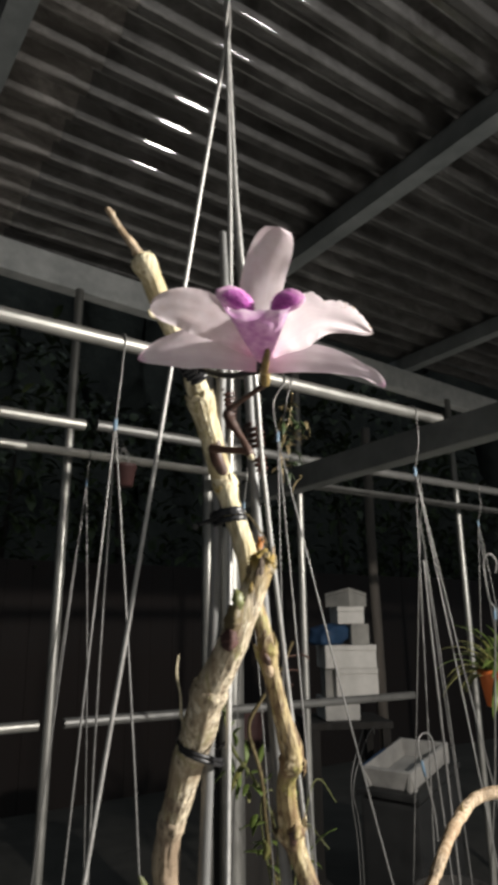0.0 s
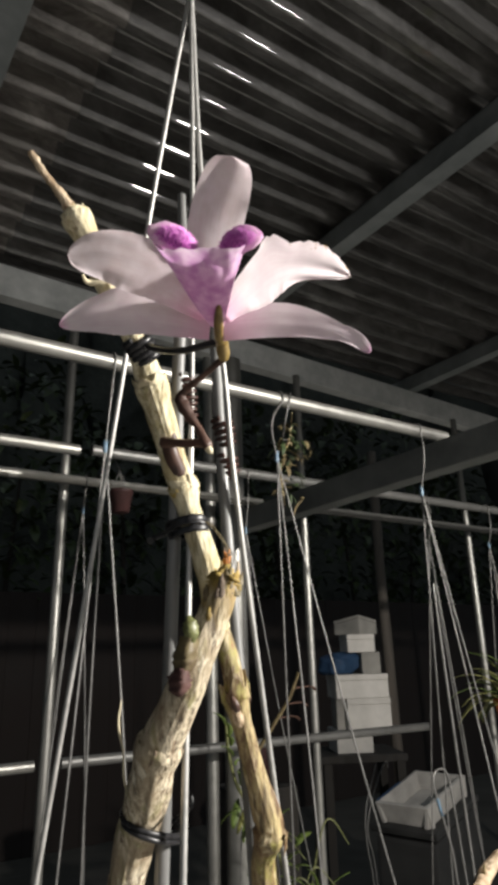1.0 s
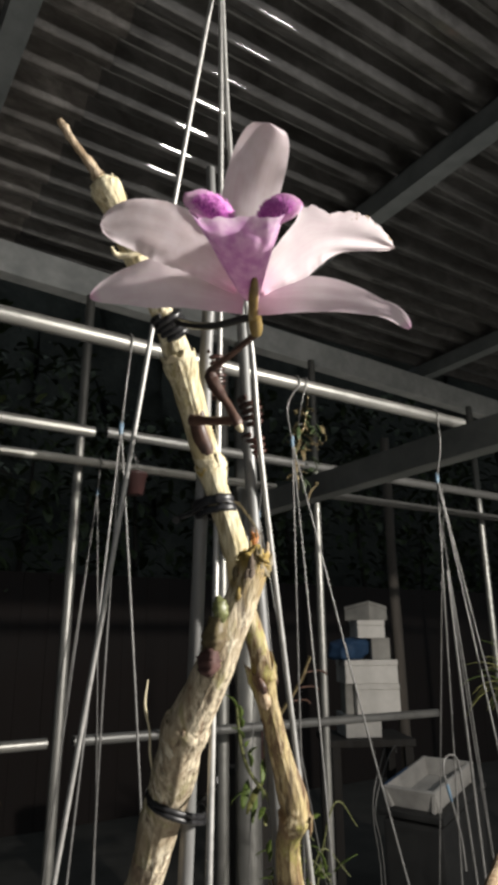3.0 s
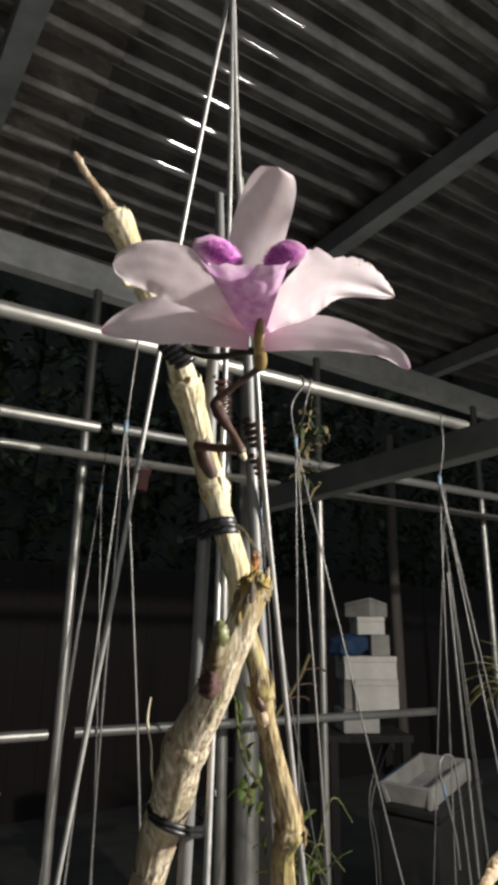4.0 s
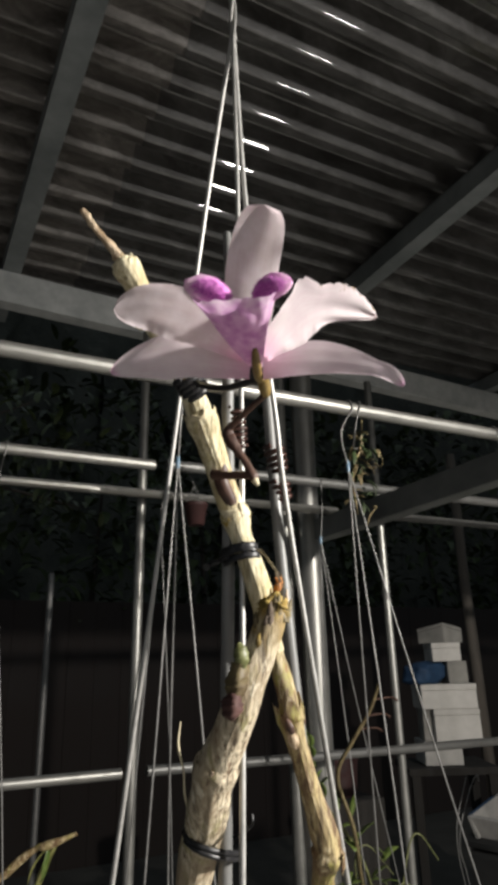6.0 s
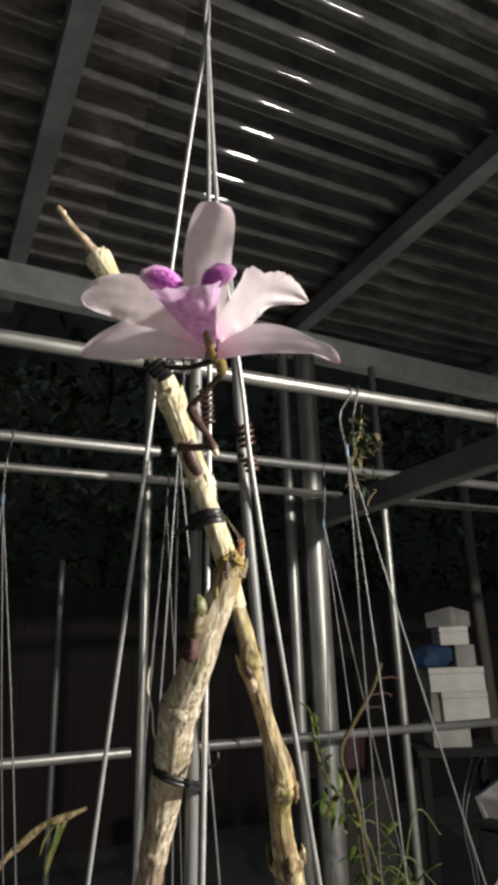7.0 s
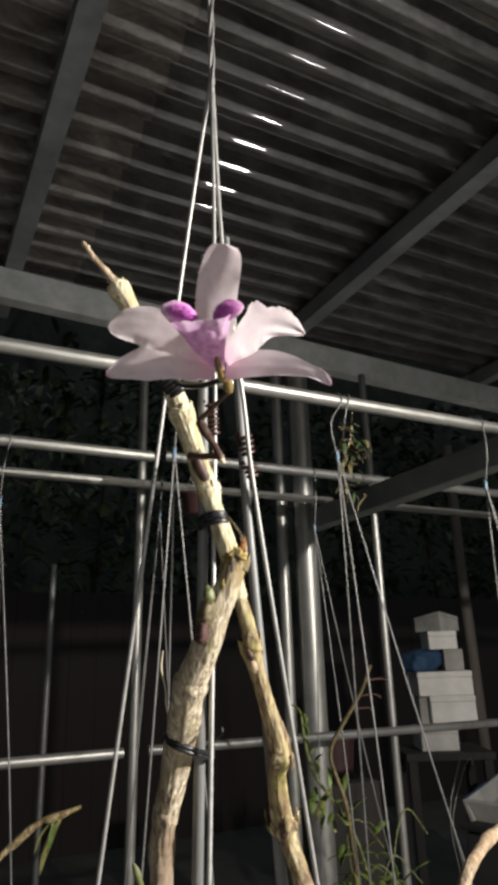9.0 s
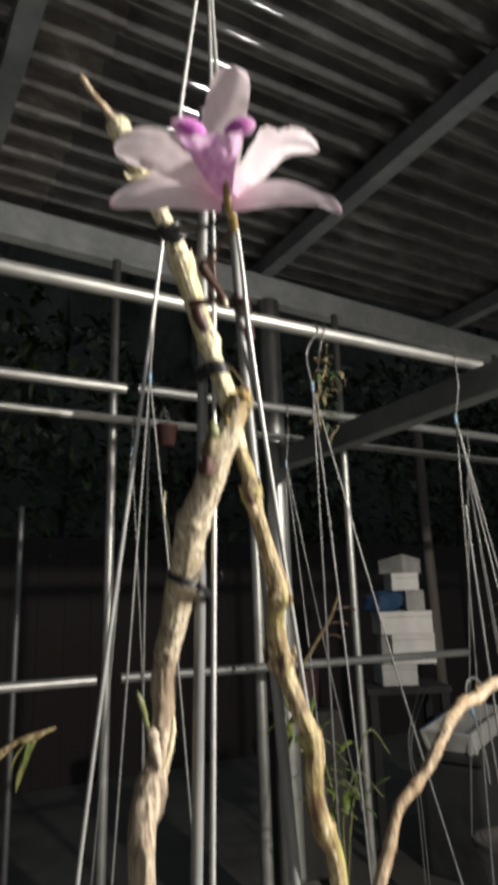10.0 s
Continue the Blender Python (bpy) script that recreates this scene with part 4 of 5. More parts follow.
def strap(centre, up, reach, radius, seed, height=0.0024):
    """One turn of flat tape round a cane and the stake beside it (reach points to the stake)."""
    c, d, e = Vector(centre), Vector(up).normalized(), Vector(reach)
    far = e.length
    e = (e - d * e.dot(d)).normalized()
    f = d.cross(e)
    bm = bmesh.new()
    rows = []
    for k in (-1, -0.3, 0.3, 1):
        ring = []
        for j in range(40):
            th = 2 * math.pi * j / 40
            x, y = math.cos(th) * radius, math.sin(th) * radius
            if x > 0:
                x, y = x + far * math.cos(th) ** 0.7, y * (1 - 0.35 * math.cos(th))
            drift = 0.0005 * noise.noise((math.cos(th) * 2, math.sin(th) * 2, seed))
            ring.append(bm.verts.new(c + e * x + f * y + d * (k * height * 0.5 + drift)))
        rows.append(ring)
    for r0, r1 in zip(rows, rows[1:]):
        for j in range(40):
            bm.faces.new((r0[j], r0[(j + 1) % 40], r1[(j + 1) % 40], r1[j]))
    ob = part("tape", bm, black_tape, band)
    t = ob.modifiers.new("thickness", "SOLIDIFY")
    t.thickness = 0.0005
    return ob


strap((0.1546, 0.2370, 1.5482), (-0.05, 0.1, 0.99), (-0.0026, 0.0050, 0), 0.0053, 1)
strap((0.1553, 0.2366, 1.5448), (-0.10, 0.1, 0.99), (-0.0026, 0.0050, 0), 0.0054, 2)
strap((0.1550, 0.2368, 1.5465), (0.02, 0.15, 0.98), (-0.0026, 0.0050, 0), 0.0056, 3, 0.0014)
part("end", tube([(0.1500, 0.2400, 1.5460, 0.0014), (0.1525, 0.2480, 1.5465, 0.0012), (0.1495, 0.2570, 1.5450, 0.0010), (0.1480, 0.2560, 1.5440, 0.0014)], 8, 3), black_tape, band)
tie(coil_points((0.1517, 0.2368, 1.6030), (0.1548, 0.2405, 1.5870), 0.0036, 7.5, 0.0008, 0.15, 5), brown_tie, "brown coated wire twisted round stake and hanger wire")
tie(coil_points((0.1778, 0.2535, 1.5960), (0.1814, 0.2553, 1.5845), 0.0036, 4.5, 0.0011, 0.18, 7), brown_tie, "brown coated wire twisted round stake and hanger wire")
tie(coil_points((0.1808, 0.2550, 1.5810), (0.1826, 0.2558, 1.5725), 0.0037, 3.5, 0.0011, 0.18, 9), brown_tie, "brown coated wire twisted round stake and hanger wire")
LOOP = [(0.1560, 0.2585, 1.4540), (0.1475, 0.2550, 1.4585), (0.1380, 0.2495, 1.4595), (0.1343, 0.2425, 1.4577), (0.1375, 0.2365, 1.4552), (0.1450, 0.2368, 1.4527), (0.1540, 0.2450, 1.4500), (0.1592, 0.2530, 1.4492), (0.1602, 0.2575, 1.4500)]
binding = tie([(*p, 0.00095) for p in LOOP], black_tape, "grey-black wire looped round cane and stake")
part("cord", tube([(x, y - 0.0004, z - 0.0016, 0.0008) for x, y, z in LOOP[2:]], 8, 2), black_tape, binding)
part("end", tube([(0.1560, 0.2570, 1.4500, 0.0008), (0.1585, 0.2530, 1.4535, 0.0008), (0.1625, 0.2520, 1.4562, 0.0007), (0.1632, 0.2530, 1.4590, 0.0006)], 8, 4), black_tape, binding)

# ---- small parts of the canes ----
bud = part("bud", tube([(0.1361, 0.2118, 1.4932, 0.0016), (0.1361, 0.2110, 1.4950, 0.0029), (0.1365, 0.2109, 1.4973, 0.0029), (0.1371, 0.2112, 1.4996, 0.0021)], 14, 4, ribbed(61, 0.28, 4)), bud_red, orchid, "dark red-brown bud base")
part("shoot", tube([(0.1392, 0.2092, 1.5068, 0.0010), (0.1390, 0.2093, 1.5092, 0.0021), (0.1388, 0.2095, 1.5120, 0.0020), (0.1383, 0.2098, 1.5143, 0.0006)], 12, 5, ribbed(63, 0.25, 3)), bud_green, bud, "small green shoot tip")
part("bract", tube([(0.1375, 0.2117, 1.4993, 0.0026), (0.1384, 0.2114, 1.5034, 0.0033), (0.1391, 0.2107, 1.5084, 0.0023)], 12, 5, ribbed(64, 0.3, 4)), bract_olive, bud, "mottled olive-brown bract")
part("broken_end", tube([(0.1512, 0.2115, 1.5230, 0.0040), (0.1517, 0.2114, 1.5245, 0.0044), (0.1521, 0.2112, 1.5261, 0.0040), (0.1527, 0.2111, 1.5283, 0.0022), (0.1532, 0.2109, 1.5300, 0.0006)], 26, 5, ribbed(21, 0.34, 7)), moss_gold, orchid, "yellow broken end of the cane")
r = random.Random(55)
END = Vector((0.1519, 0.2112, 1.5240))
for k in range(15):
    a = 2 * math.pi * k / 15 + r.uniform(-0.2, 0.2)
    out = Vector((math.cos(a), math.sin(a), 0)) * r.uniform(0.0030, 0.0043)
    rise = r.uniform(0.0020, 0.0065) * (1.35 if math.cos(a) > 0.2 else 0.8)
    foot = END + out - Vector((0.0004, 0, r.uniform(0.001, 0.0045)))
    tip = END + out * r.uniform(0.6, 1.35) + Vector((r.uniform(-0.0008, 0.0014), 0, rise))
    mid = foot.lerp(tip, 0.55) + Vector((r.uniform(-0.0005, 0.0005), r.uniform(-0.0005, 0.0005), 0))
    part("shred", tube([(*foot, 0.0009), (*mid, r.uniform(0.0006, 0.0011)), (*tip, 0.0002)], 7, 4, ribbed(70 + k, 0.4, 3)), r.choice((moss_gold, moss_gold, bract_olive, bract_olive, cane_brown)), orchid, "ragged shred of the broken end")
for k in range(6):
    a = r.uniform(2.6, 5.8)
    z = r.uniform(1.5120, 1.5215)
    f = (1.5270 - z) / 0.0148
    c = Vector((0.1519 - 0.0044 * f, 0.2112 + 0.0025 * f, z))
    out = Vector((math.cos(a), math.sin(a), 0)) * 0.0047
    part("flake", tube([(*(c + out), 0.0004), (*(c + out * 1.04 + Vector((0.0004, 0, 0.0024))), 0.0011), (*(c + out * 1.12 + Vector((0.0009, 0, 0.0052))), 0.0002)], 7, 4, ribbed(90 + k, 0.4, 3)), r.choice((moss_gold, bract_olive, bark_brown)), orchid, "peeling flake of bark")
tuft = part("fibre_tuft", tube([(0.1640, 0.2312, 1.5322, 0.0010), (0.1652, 0.2313, 1.5345, 0.0013), (0.1659, 0.2312, 1.5362, 0.0009), (0.1662, 0.2311, 1.5374, 0.0003)], 9, 4, ribbed(33, 0.5, 4)), orange_fibre, orchid, "orange shrivelled tuft")
for k in range(9):
    foot = Vector((0.1650, 0.2312, 1.5332 + 0.0004 * k))
    tip = foot + Vector((r.uniform(-0.0028, 0.0026), r.uniform(-0.0020, 0.0010), r.uniform(0.0012, 0.0042)))
    bow = foot.lerp(tip, 0.5) + Vector((r.uniform(-0.0007, 0.0007), 0, r.uniform(-0.0004, 0.0006)))
    part("spike", tube([(*foot, 0.0005), (*bow, 0.0004), (*tip, 0.00012)], 6, 4), r.choice((orange_fibre, bark_brown, stalk_brown)), tuft)
for k, mid in enumerate(((0.1581, 0.2226, 1.5406), (0.1590, 0.2240, 1.5398), (0.1604, 0.2250, 1.5400))):
    part("fibre", tube([(0.1548 + 0.001 * k, 0.2280, 1.5466, 0.0002), (*mid, 0.0002), (0.1611 + 0.001 * k, 0.2235, 1.5343, 0.00018), (0.1612, 0.2247, 1.5270, 0.00015)], 5, 5), bract_olive, orchid)
SKIN = Vector((-0.0008, -0.0026, 0))
part("scar", tube([(*(Vector(CANE_A[9][:3]) + SKIN), 0.0008), (*(Vector(CANE_A[10][:3]) + SKIN + Vector((0, 0, 0.003))), 0.0024), (*(Vector(CANE_A[10][:3]) + SKIN - Vector((0, 0, 0.003))), 0.0028), (*(Vector(CANE_A[11][:3]) + SKIN), 0.0026), (*(Vector(CANE_A[12][:3]) + SKIN + Vector((0, 0, 0.0012))), 0.0006)], 12, 4), stalk_brown, orchid, "purple-brown scar along the cane")
part("tendril", tube([(0.1312, 0.2392, 1.4911, 0.0002), (0.1307, 0.2398, 1.4840, 0.0004), (0.1328, 0.2404, 1.4764, 0.0003), (0.1334, 0.2409, 1.4701, 0.0004), (0.1354, 0.2429, 1.4641, 0.0002)], 6, 4), sheath_paper, orchid, "thin dry tendril")
part("curl", tube([(0.1219, 0.2225, 1.6250, 0.0009), (0.1190, 0.2205, 1.6262, 0.0008), (0.1160, 0.2199, 1.6240, 0.0010), (0.1126, 0.2208, 1.6218, 0.0009), (0.1083, 0.2232, 1.6215, 0.0008), (0.1063, 0.2233, 1.6240, 0.0004)], 7, 5, ribbed(40, 0.35, 3)), sheath_paper, orchid, "curled papery sheath")


part("bud_scar", tube([(0.1649, 0.2290, 1.4905, 0.0006), (0.1659, 0.2288, 1.4882, 0.0014), (0.1671, 0.2292, 1.4862, 0.0009)], 10, 3), stalk_brown, orchid, "dark red bud scar")
part("bulge", tube([(0.1667, 0.2305, 1.4868, 0.0010), (0.1682, 0.2308, 1.4838, 0.0020), (0.1693, 0.2315, 1.4812, 0.0009)], 12, 3), cane_brown, orchid, "pale dormant bud")
part("spur", tube([(0.1864, 0.2425, 1.4195, 0.0030), (0.1820, 0.2420, 1.4210, 0.0014), (0.1795, 0.2420, 1.4218, 0.0003)], 8, 3), cane_olive, orchid)
part("spur", tube([(0.1896, 0.2415, 1.4205, 0.0026), (0.1906, 0.2400, 1.4235, 0.0012), (0.1914, 0.2388, 1.4258, 0.0003)], 8, 3), sheath_paper, orchid)
part("shoot", tube([(0.1265, 0.2585, 1.4117, 0.0004), (0.1281, 0.2588, 1.4082, 0.0014), (0.1301, 0.2595, 1.4030, 0.0011), (0.1321, 0.2606, 1.3966, 0.0012), (0.1390, 0.2648, 1.3847, 0.0015)], 10, 4, ribbed(90, 0.15, 3)), bud_green, orchid, "young yellow-green shoot")

# ---- the next orchid's bare cane ----
near_cane = thing("orchid_cane", label="bare pale brown orchid cane arching up from a pot", category="orchid plant")
NEAR = [(0.290, 0.345, 1.06, 0.0046), (0.270, 0.310, 1.22, 0.0040), (0.267, 0.293, 1.29, 0.0036), (0.2775, 0.2900, 1.320, 0.0036), (0.2853, 0.2900, 1.3365, 0.0031), (0.2966, 0.2892, 1.3455, 0.0036), (0.3045, 0.2879, 1.3525, 0.0031), (0.3120, 0.2868, 1.3609, 0.0037), (0.3194, 0.2872, 1.3687, 0.0032), (0.3267, 0.2878, 1.3760, 0.0039), (0.3408, 0.2956, 1.3792, 0.0033), (0.3555, 0.3031, 1.3820, 0.0043), (0.3758, 0.3163, 1.3806, 0.0036), (0.3963, 0.3290, 1.3798, 0.0046), (0.4111, 0.3307, 1.3855, 0.0040), (0.4260, 0.3274, 1.3885, 0.0046), (0.4377, 0.3207, 1.3887, 0.0042), (0.4552, 0.3130, 1.3829, 0.0045)]
cane(NEAR, (3, 5, 8, 10, 12, 14, 16), 51, cane_brown, "pale jointed cane", 0.92, 0.10, near_cane)
part("spur", tube([(0.3923, 0.3259, 1.3813, 0.0016), (0.3891, 0.3227, 1.3854, 0.0011), (0.3859, 0.3195, 1.3895, 0.0003)], 8, 3), cane_olive, near_cane)
pot_at((0.30, 0.36, 1.0), 0.075, 0.09, pot_dark, "dark plastic pot of the neighbouring orchid")
bench = thing("plant_stand", (0.30, 0.36, 0), 0, "dark wooden plant stand under a pot", "plant stand")
part("top", box((0.18, 0.18, 0.02), (0, 0, 0.989), 0.003), bark_wood, bench)
for x in (-0.07, 0.07):
    for y in (-0.07, 0.07):
        part("leg", box((0.02, 0.02, 0.979), (x, y, 0.4895), 0.002), bark_wood, bench)


# ---- leafy things ----
def blade(bm, base, tip, width, droop, seed):
    base, tip = Vector(base), Vector(tip)
    d = tip - base
    side = d.cross(Vector((0.13, -0.2, 1))).normalized()
    up = side.cross(d).normalized()
    rows = []
    for i in range(8):
        s = i / 7
        h = width * 0.5 * math.sin(math.pi * min(0.97, 0.08 + 0.9 * s)) ** 0.8
        c = base + d * s + up * (droop * d.length * (s - s * s) * 2) + side * (0.04 * d.length * noise.noise((s * 3, seed, 2)))
        rows.append([bm.verts.new(c + side * h * q + up * h * 0.35 * abs(q)) for q in (-1, 0, 1)])
    for r0, r1 in zip(rows, rows[1:]):
        for k in range(2):
            bm.faces.new((r0[k], r0[k + 1], r1[k + 1], r1[k]))


def leaf(parent, base, tip, width, mat, droop=0.15, seed=0):
    bm = bmesh.new()
    blade(bm, base, tip, width, droop, seed)
    ob = part("leaf", bm, mat, parent)
    t = ob.modifiers.new("thickness", "SOLIDIFY")
    t.thickness = 0.0008
    return ob


def stem(parent, points, mat, name="stem"):
    return part(name, tube(points, 8, 5, ribbed(len(points), 0.12, 5)), mat, parent)


twig = thing("orchid_twig", label="yellowing leafy orchid twig in a hanging pot", category="orchid plant")
stem(twig, [(0.25, 1.475, 0.76, 0.005), (0.235, 1.50, 0.95, 0.005), (0.245, 1.55, 1.10, 0.005), (0.299, 1.530, 1.166, 0.0085), (0.335, 1.505, 1.196, 0.0062), (0.351, 1.490, 1.201, 0.0085), (0.399, 1.460, 1.221, 0.0035)], cane_olive)
leaf(twig, (0.367, 1.485, 1.200), (0.340, 1.530, 1.095), 0.020, leaf_yellow, 0.1, 2)
leaf(twig, (0.362, 1.487, 1.203), (0.325, 1.520, 1.135), 0.014, leaf_yellow, 0.2, 12)
leaf(twig, (0.352, 1.490, 1.198), (0.345, 1.500, 1.140), 0.012, leaf_green, 0.15, 13)
leaf(twig, (0.24, 1.53, 1.07), (0.20, 1.50, 1.16), 0.02, orange_fibre, 0.1, 5)
leaf(twig, (0.24, 1.52, 1.0), (0.30, 1.50, 1.03), 0.03, leaf_green, 0.2, 6)

vines = thing("leafy_orchid", label="green leafy orchid stems with bare brown twigs", category="orchid plant")
stem(vines, [(1.12, 1.475, 0.77, 0.005), (1.06, 1.47, 1.0, 0.005), (1.02, 1.44, 1.16, 0.005), (0.985, 1.44, 1.27, 0.0045), (1.005, 1.40, 1.345, 0.0045), (1.03, 1.36, 1.41, 0.004), (1.045, 1.335, 1.470, 0.004)], bract_olive, "twig")
for k, z in enumerate((1.37, 1.40, 1.435)):
    stem(vines, [(1.012 + 0.012 * k, 1.39 - 0.02 * k, z, 0.002), (1.05 + 0.01 * k, 1.37 - 0.02 * k, z + 0.004, 0.002), (1.062 + 0.01 * k, 1.36 - 0.02 * k, z - 0.004, 0.003)], stalk_brown, "twig")
stem(vines, [(1.12, 1.475, 0.77, 0.004), (1.08, 1.47, 1.03, 0.004), (1.02, 1.47, 1.145, 0.004), (0.961, 1.47, 1.218, 0.004), (0.93, 1.46, 1.29, 0.004), (0.916, 1.45, 1.36, 0.003)], bud_green)
for k in range(4):
    r = random.Random(30 + k)
    x, z = 1.03 + 0.05 * k, 1.06 + r.uniform(-0.05, 0.14)
    stem(vines, [(1.12, 1.475, 0.77, 0.003), (1.10 + (x - 1.10) * 0.5, 1.47, 0.92, 0.0026), (x, 1.46, z - 0.03, 0.0022), (x + 0.03, 1.45, z + 0.01, 0.0018), (x + 0.08, 1.44 + r.uniform(-0.03, 0.03), z - 0.05, 0.0012)], bud_green)
rng = random.Random(8)
for k in range(44):
    s = rng.random()
    a = Vector((1.12 - 0.16 * s + rng.uniform(-0.05, 0.07), 1.46 + rng.uniform(-0.03, 0.03), 0.92 + 0.27 * s + rng.uniform(-0.02, 0.02)))
    leaf(vines, a, a + Vector((rng.uniform(-0.06, 0.07), rng.uniform(-0.05, 0.05), rng.uniform(-0.04, 0.06))), rng.uniform(0.009, 0.021), leaf_yellow if rng.random() < 0.2 else leaf_green, 0.2, k)
for k in range(7):
    a = Vector((0.955 - 0.006 * k, 1.455, 1.23 + 0.021 * k))
    leaf(vines, a, a + Vector((rng.uniform(-0.04, 0.04), -0.01, rng.uniform(-0.02, 0.035))), 0.018, leaf_green, 0.2, 40 + k)

sprig = thing("orchid_sprig", label="small yellow-green orchid sprig hung from the pipe", category="orchid plant")
part("hook", tube([(0.785, 1.004, 1.965, 0.0014), (0.784, 1.004, 1.985, 0.0014), (0.783, 0.990, 1.9895, 0.0014), (0.782, 0.975, 1.982, 0.0014), (0.768, 0.974, 1.940, 0.0014), (0.770, 0.985, 1.918, 0.0014), (0.800, 1.03, 1.912, 0.0014), (0.832, 1.058, 1.925, 0.0014)], 6, 5), far_wire, sprig)
stem(sprig, [(0.845, 1.055, 1.985, 0.002), (0.840, 1.06, 1.93, 0.002), (0.822, 1.07, 1.87, 0.002), (0.827, 1.07, 1.79, 0.0015)], cane_olive)
for k in range(60):
    a = Vector((0.836 + rng.gauss(0, 0.014), 1.06 + rng.gauss(0, 0.014), 1.80 + 0.18 * rng.random()))
    leaf(sprig, a, a + Vector((rng.uniform(-0.025, 0.025), rng.uniform(-0.02, 0.02), rng.uniform(-0.035, 0.005))), 0.009, bract_olive if k % 2 == 0 else night_leaf, 0.2, 60 + k)

# orange pot with a leafy plant on its own wires
hanger("pot_hanger", (2.003, 1.475, 1.974), (2.001, 1.475, 1.85), spread(2.02, 1.475, 1.36, 0.05, 20), far_wire, 0.0017, True, WIRES)
pot_at((2.02, 1.475, 1.245), 0.062, 0.115, terracotta, "small orange plastic pot hanging in its wires")
potted = thing("potted_plant", label="green arching plant growing in an orange pot", category="plant")
for k in range(80):
    a = rng.uniform(0, 6.28)
    r, up = rng.uniform(0.06, 0.22), rng.uniform(-0.09, 0.15)
    leaf(potted, (2.02 + 0.03 * math.cos(a), 1.475 + 0.03 * math.sin(a), 1.335), (2.02 + r * math.cos(a), 1.475 + r * math.sin(a), 1.36 + up), rng.uniform(0.014, 0.028), leaf_green if k % 2 else leaf_yellow, 0.5, k + 90)
leaf(potted, (1.99, 1.42, 1.34), (1.975, 1.38, 1.16), 0.03, leaf_yellow, 0.2, 140)
leaf(potted, (1.96, 1.44, 1.34), (1.90, 1.42, 1.22), 0.024, leaf_green, 0.2, 141)

# a spare hook of bent wire with blue tape, hung in the pot wires
spare = thing("wire_hook", label="bent steel wire hook with a band of blue tape", category="hook")
part("wire", tube([(1.150, 1.02, 1.09, 0.002), (1.145, 1.02, 1.15, 0.002), (1.12, 1.02, 1.235, 0.002), (1.112, 1.02, 1.265, 0.002), (1.118, 1.02, 1.283, 0.002), (1.135, 1.02, 1.290, 0.002), (1.152, 1.02, 1.282, 0.002), (1.160, 1.02, 1.25, 0.002), (1.175, 1.02, 1.10, 0.002), (1.20, 1.02, 0.8, 0.002)], 8, 5), far_wire, spare)
part("tape", tube([(1.1185, 1.02, 1.240, 0.0028), (1.1235, 1.02, 1.225, 0.0032), (1.128, 1.02, 1.210, 0.0028)], 8, 3), blue_tape, spare, "blue tape")

hook = thing("wire_hook", label="long bent steel wire hook rising from a pot", category="hook")
part("wire", tube([(1.143, 0.816, 1.599, 0.0019), (1.142, 0.810, 1.619, 0.0019), (1.133, 0.812, 1.633, 0.0019), (1.126, 0.817, 1.634, 0.0019), (1.121, 0.824, 1.621, 0.0019), (1.127, 0.829, 1.594, 0.0019), (1.143, 0.835, 1.546, 0.0019), (1.154, 0.835, 1.524, 0.0019), (1.172, 0.863, 1.404, 0.0019), (1.200, 0.909, 1.213, 0.0019), (1.225, 0.958, 1.015, 0.0019), (1.220, 0.958, 0.800, 0.0019)], 8, 5), far_wire, hook)
part("tape", tube([(1.154, 0.835, 1.536, 0.0026), (1.154, 0.835, 1.524, 0.0032), (1.154, 0.835, 1.512, 0.0026)], 8, 3), blue_tape, hook, "blue tape")
pot_at((1.220, 0.958, 0.70), 0.09, 0.11, pot_dark, "small dark plastic pot below the bent hook")
rod = thing("stake", label="thin grey stick standing in a hanging pot", category="stake")
part("rod", tube([(1.06, 0.92, 1.63, 0.0022), (1.075, 0.925, 1.40, 0.0024), (1.13, 0.945, 0.75, 0.0026)], 8, 4), far_wire, rod)


# ---- far things: foam boxes, tray, posts ----
E1, E2 = Vector((0.875, -0.484, 0)), Vector((0.484, 0.875, 0))
STACK = Vector((2.883, 3.389, 0))


def foam_box(u, z, w, h, depth, mat, back=0.0, turn=0.0, lid=True, label="white polystyrene foam box stacked with others"):
    centre = STACK + E1 * (u + w / 2) + E2 * (back + depth / 2)
    b = thing("foam_box", (centre.x, centre.y, z), -29.0 + turn, label, "box", "stacked foam boxes")
    lid_h = min(0.035, h * 0.3) if lid else 0
    bm = box((w * 0.985, depth * 0.985, h - lid_h), (0, 0, (h - lid_h) / 2), 0.008)
    part("body", bm, mat, b, smooth=False)
    if lid:
        part("lid", box((w, depth, lid_h), (0, 0, h - lid_h / 2), 0.008), mat, b, smooth=False)
    return b


foam_box(0.015, 0.945, 0.225, 0.130, 0.30, foam_tray, 0.03)
foam_box(0.085, 1.075, 0.275, 0.180, 0.28, foam_white)
foam_box(0.030, 1.075, 0.065, 0.180, 0.16, foam_grey, 0.06, lid=False)
foam_box(0.022, 1.255, 0.335, 0.140, 0.30, foam_white)
foam_box(0.205, 1.395, 0.120, 0.130, 0.22, foam_grey, 0.03, lid=False)
foam_box(0.118, 1.525, 0.178, 0.110, 0.24, foam_white, 0.02)
askew = foam_box(0.106, 1.635, 0.20, 0.075, 0.20, foam_grey, 0.04, 42, label="dirty grey foam box on the stack, its top sloped to fit the view")
# top slanted to match the box's outline from the camera
for child in askew.children:
    for vert in child.data.vertices:
        if vert.co.z > 0.035:
            vert.co.z += 0.015 - 0.15 * (vert.co.x + vert.co.y)
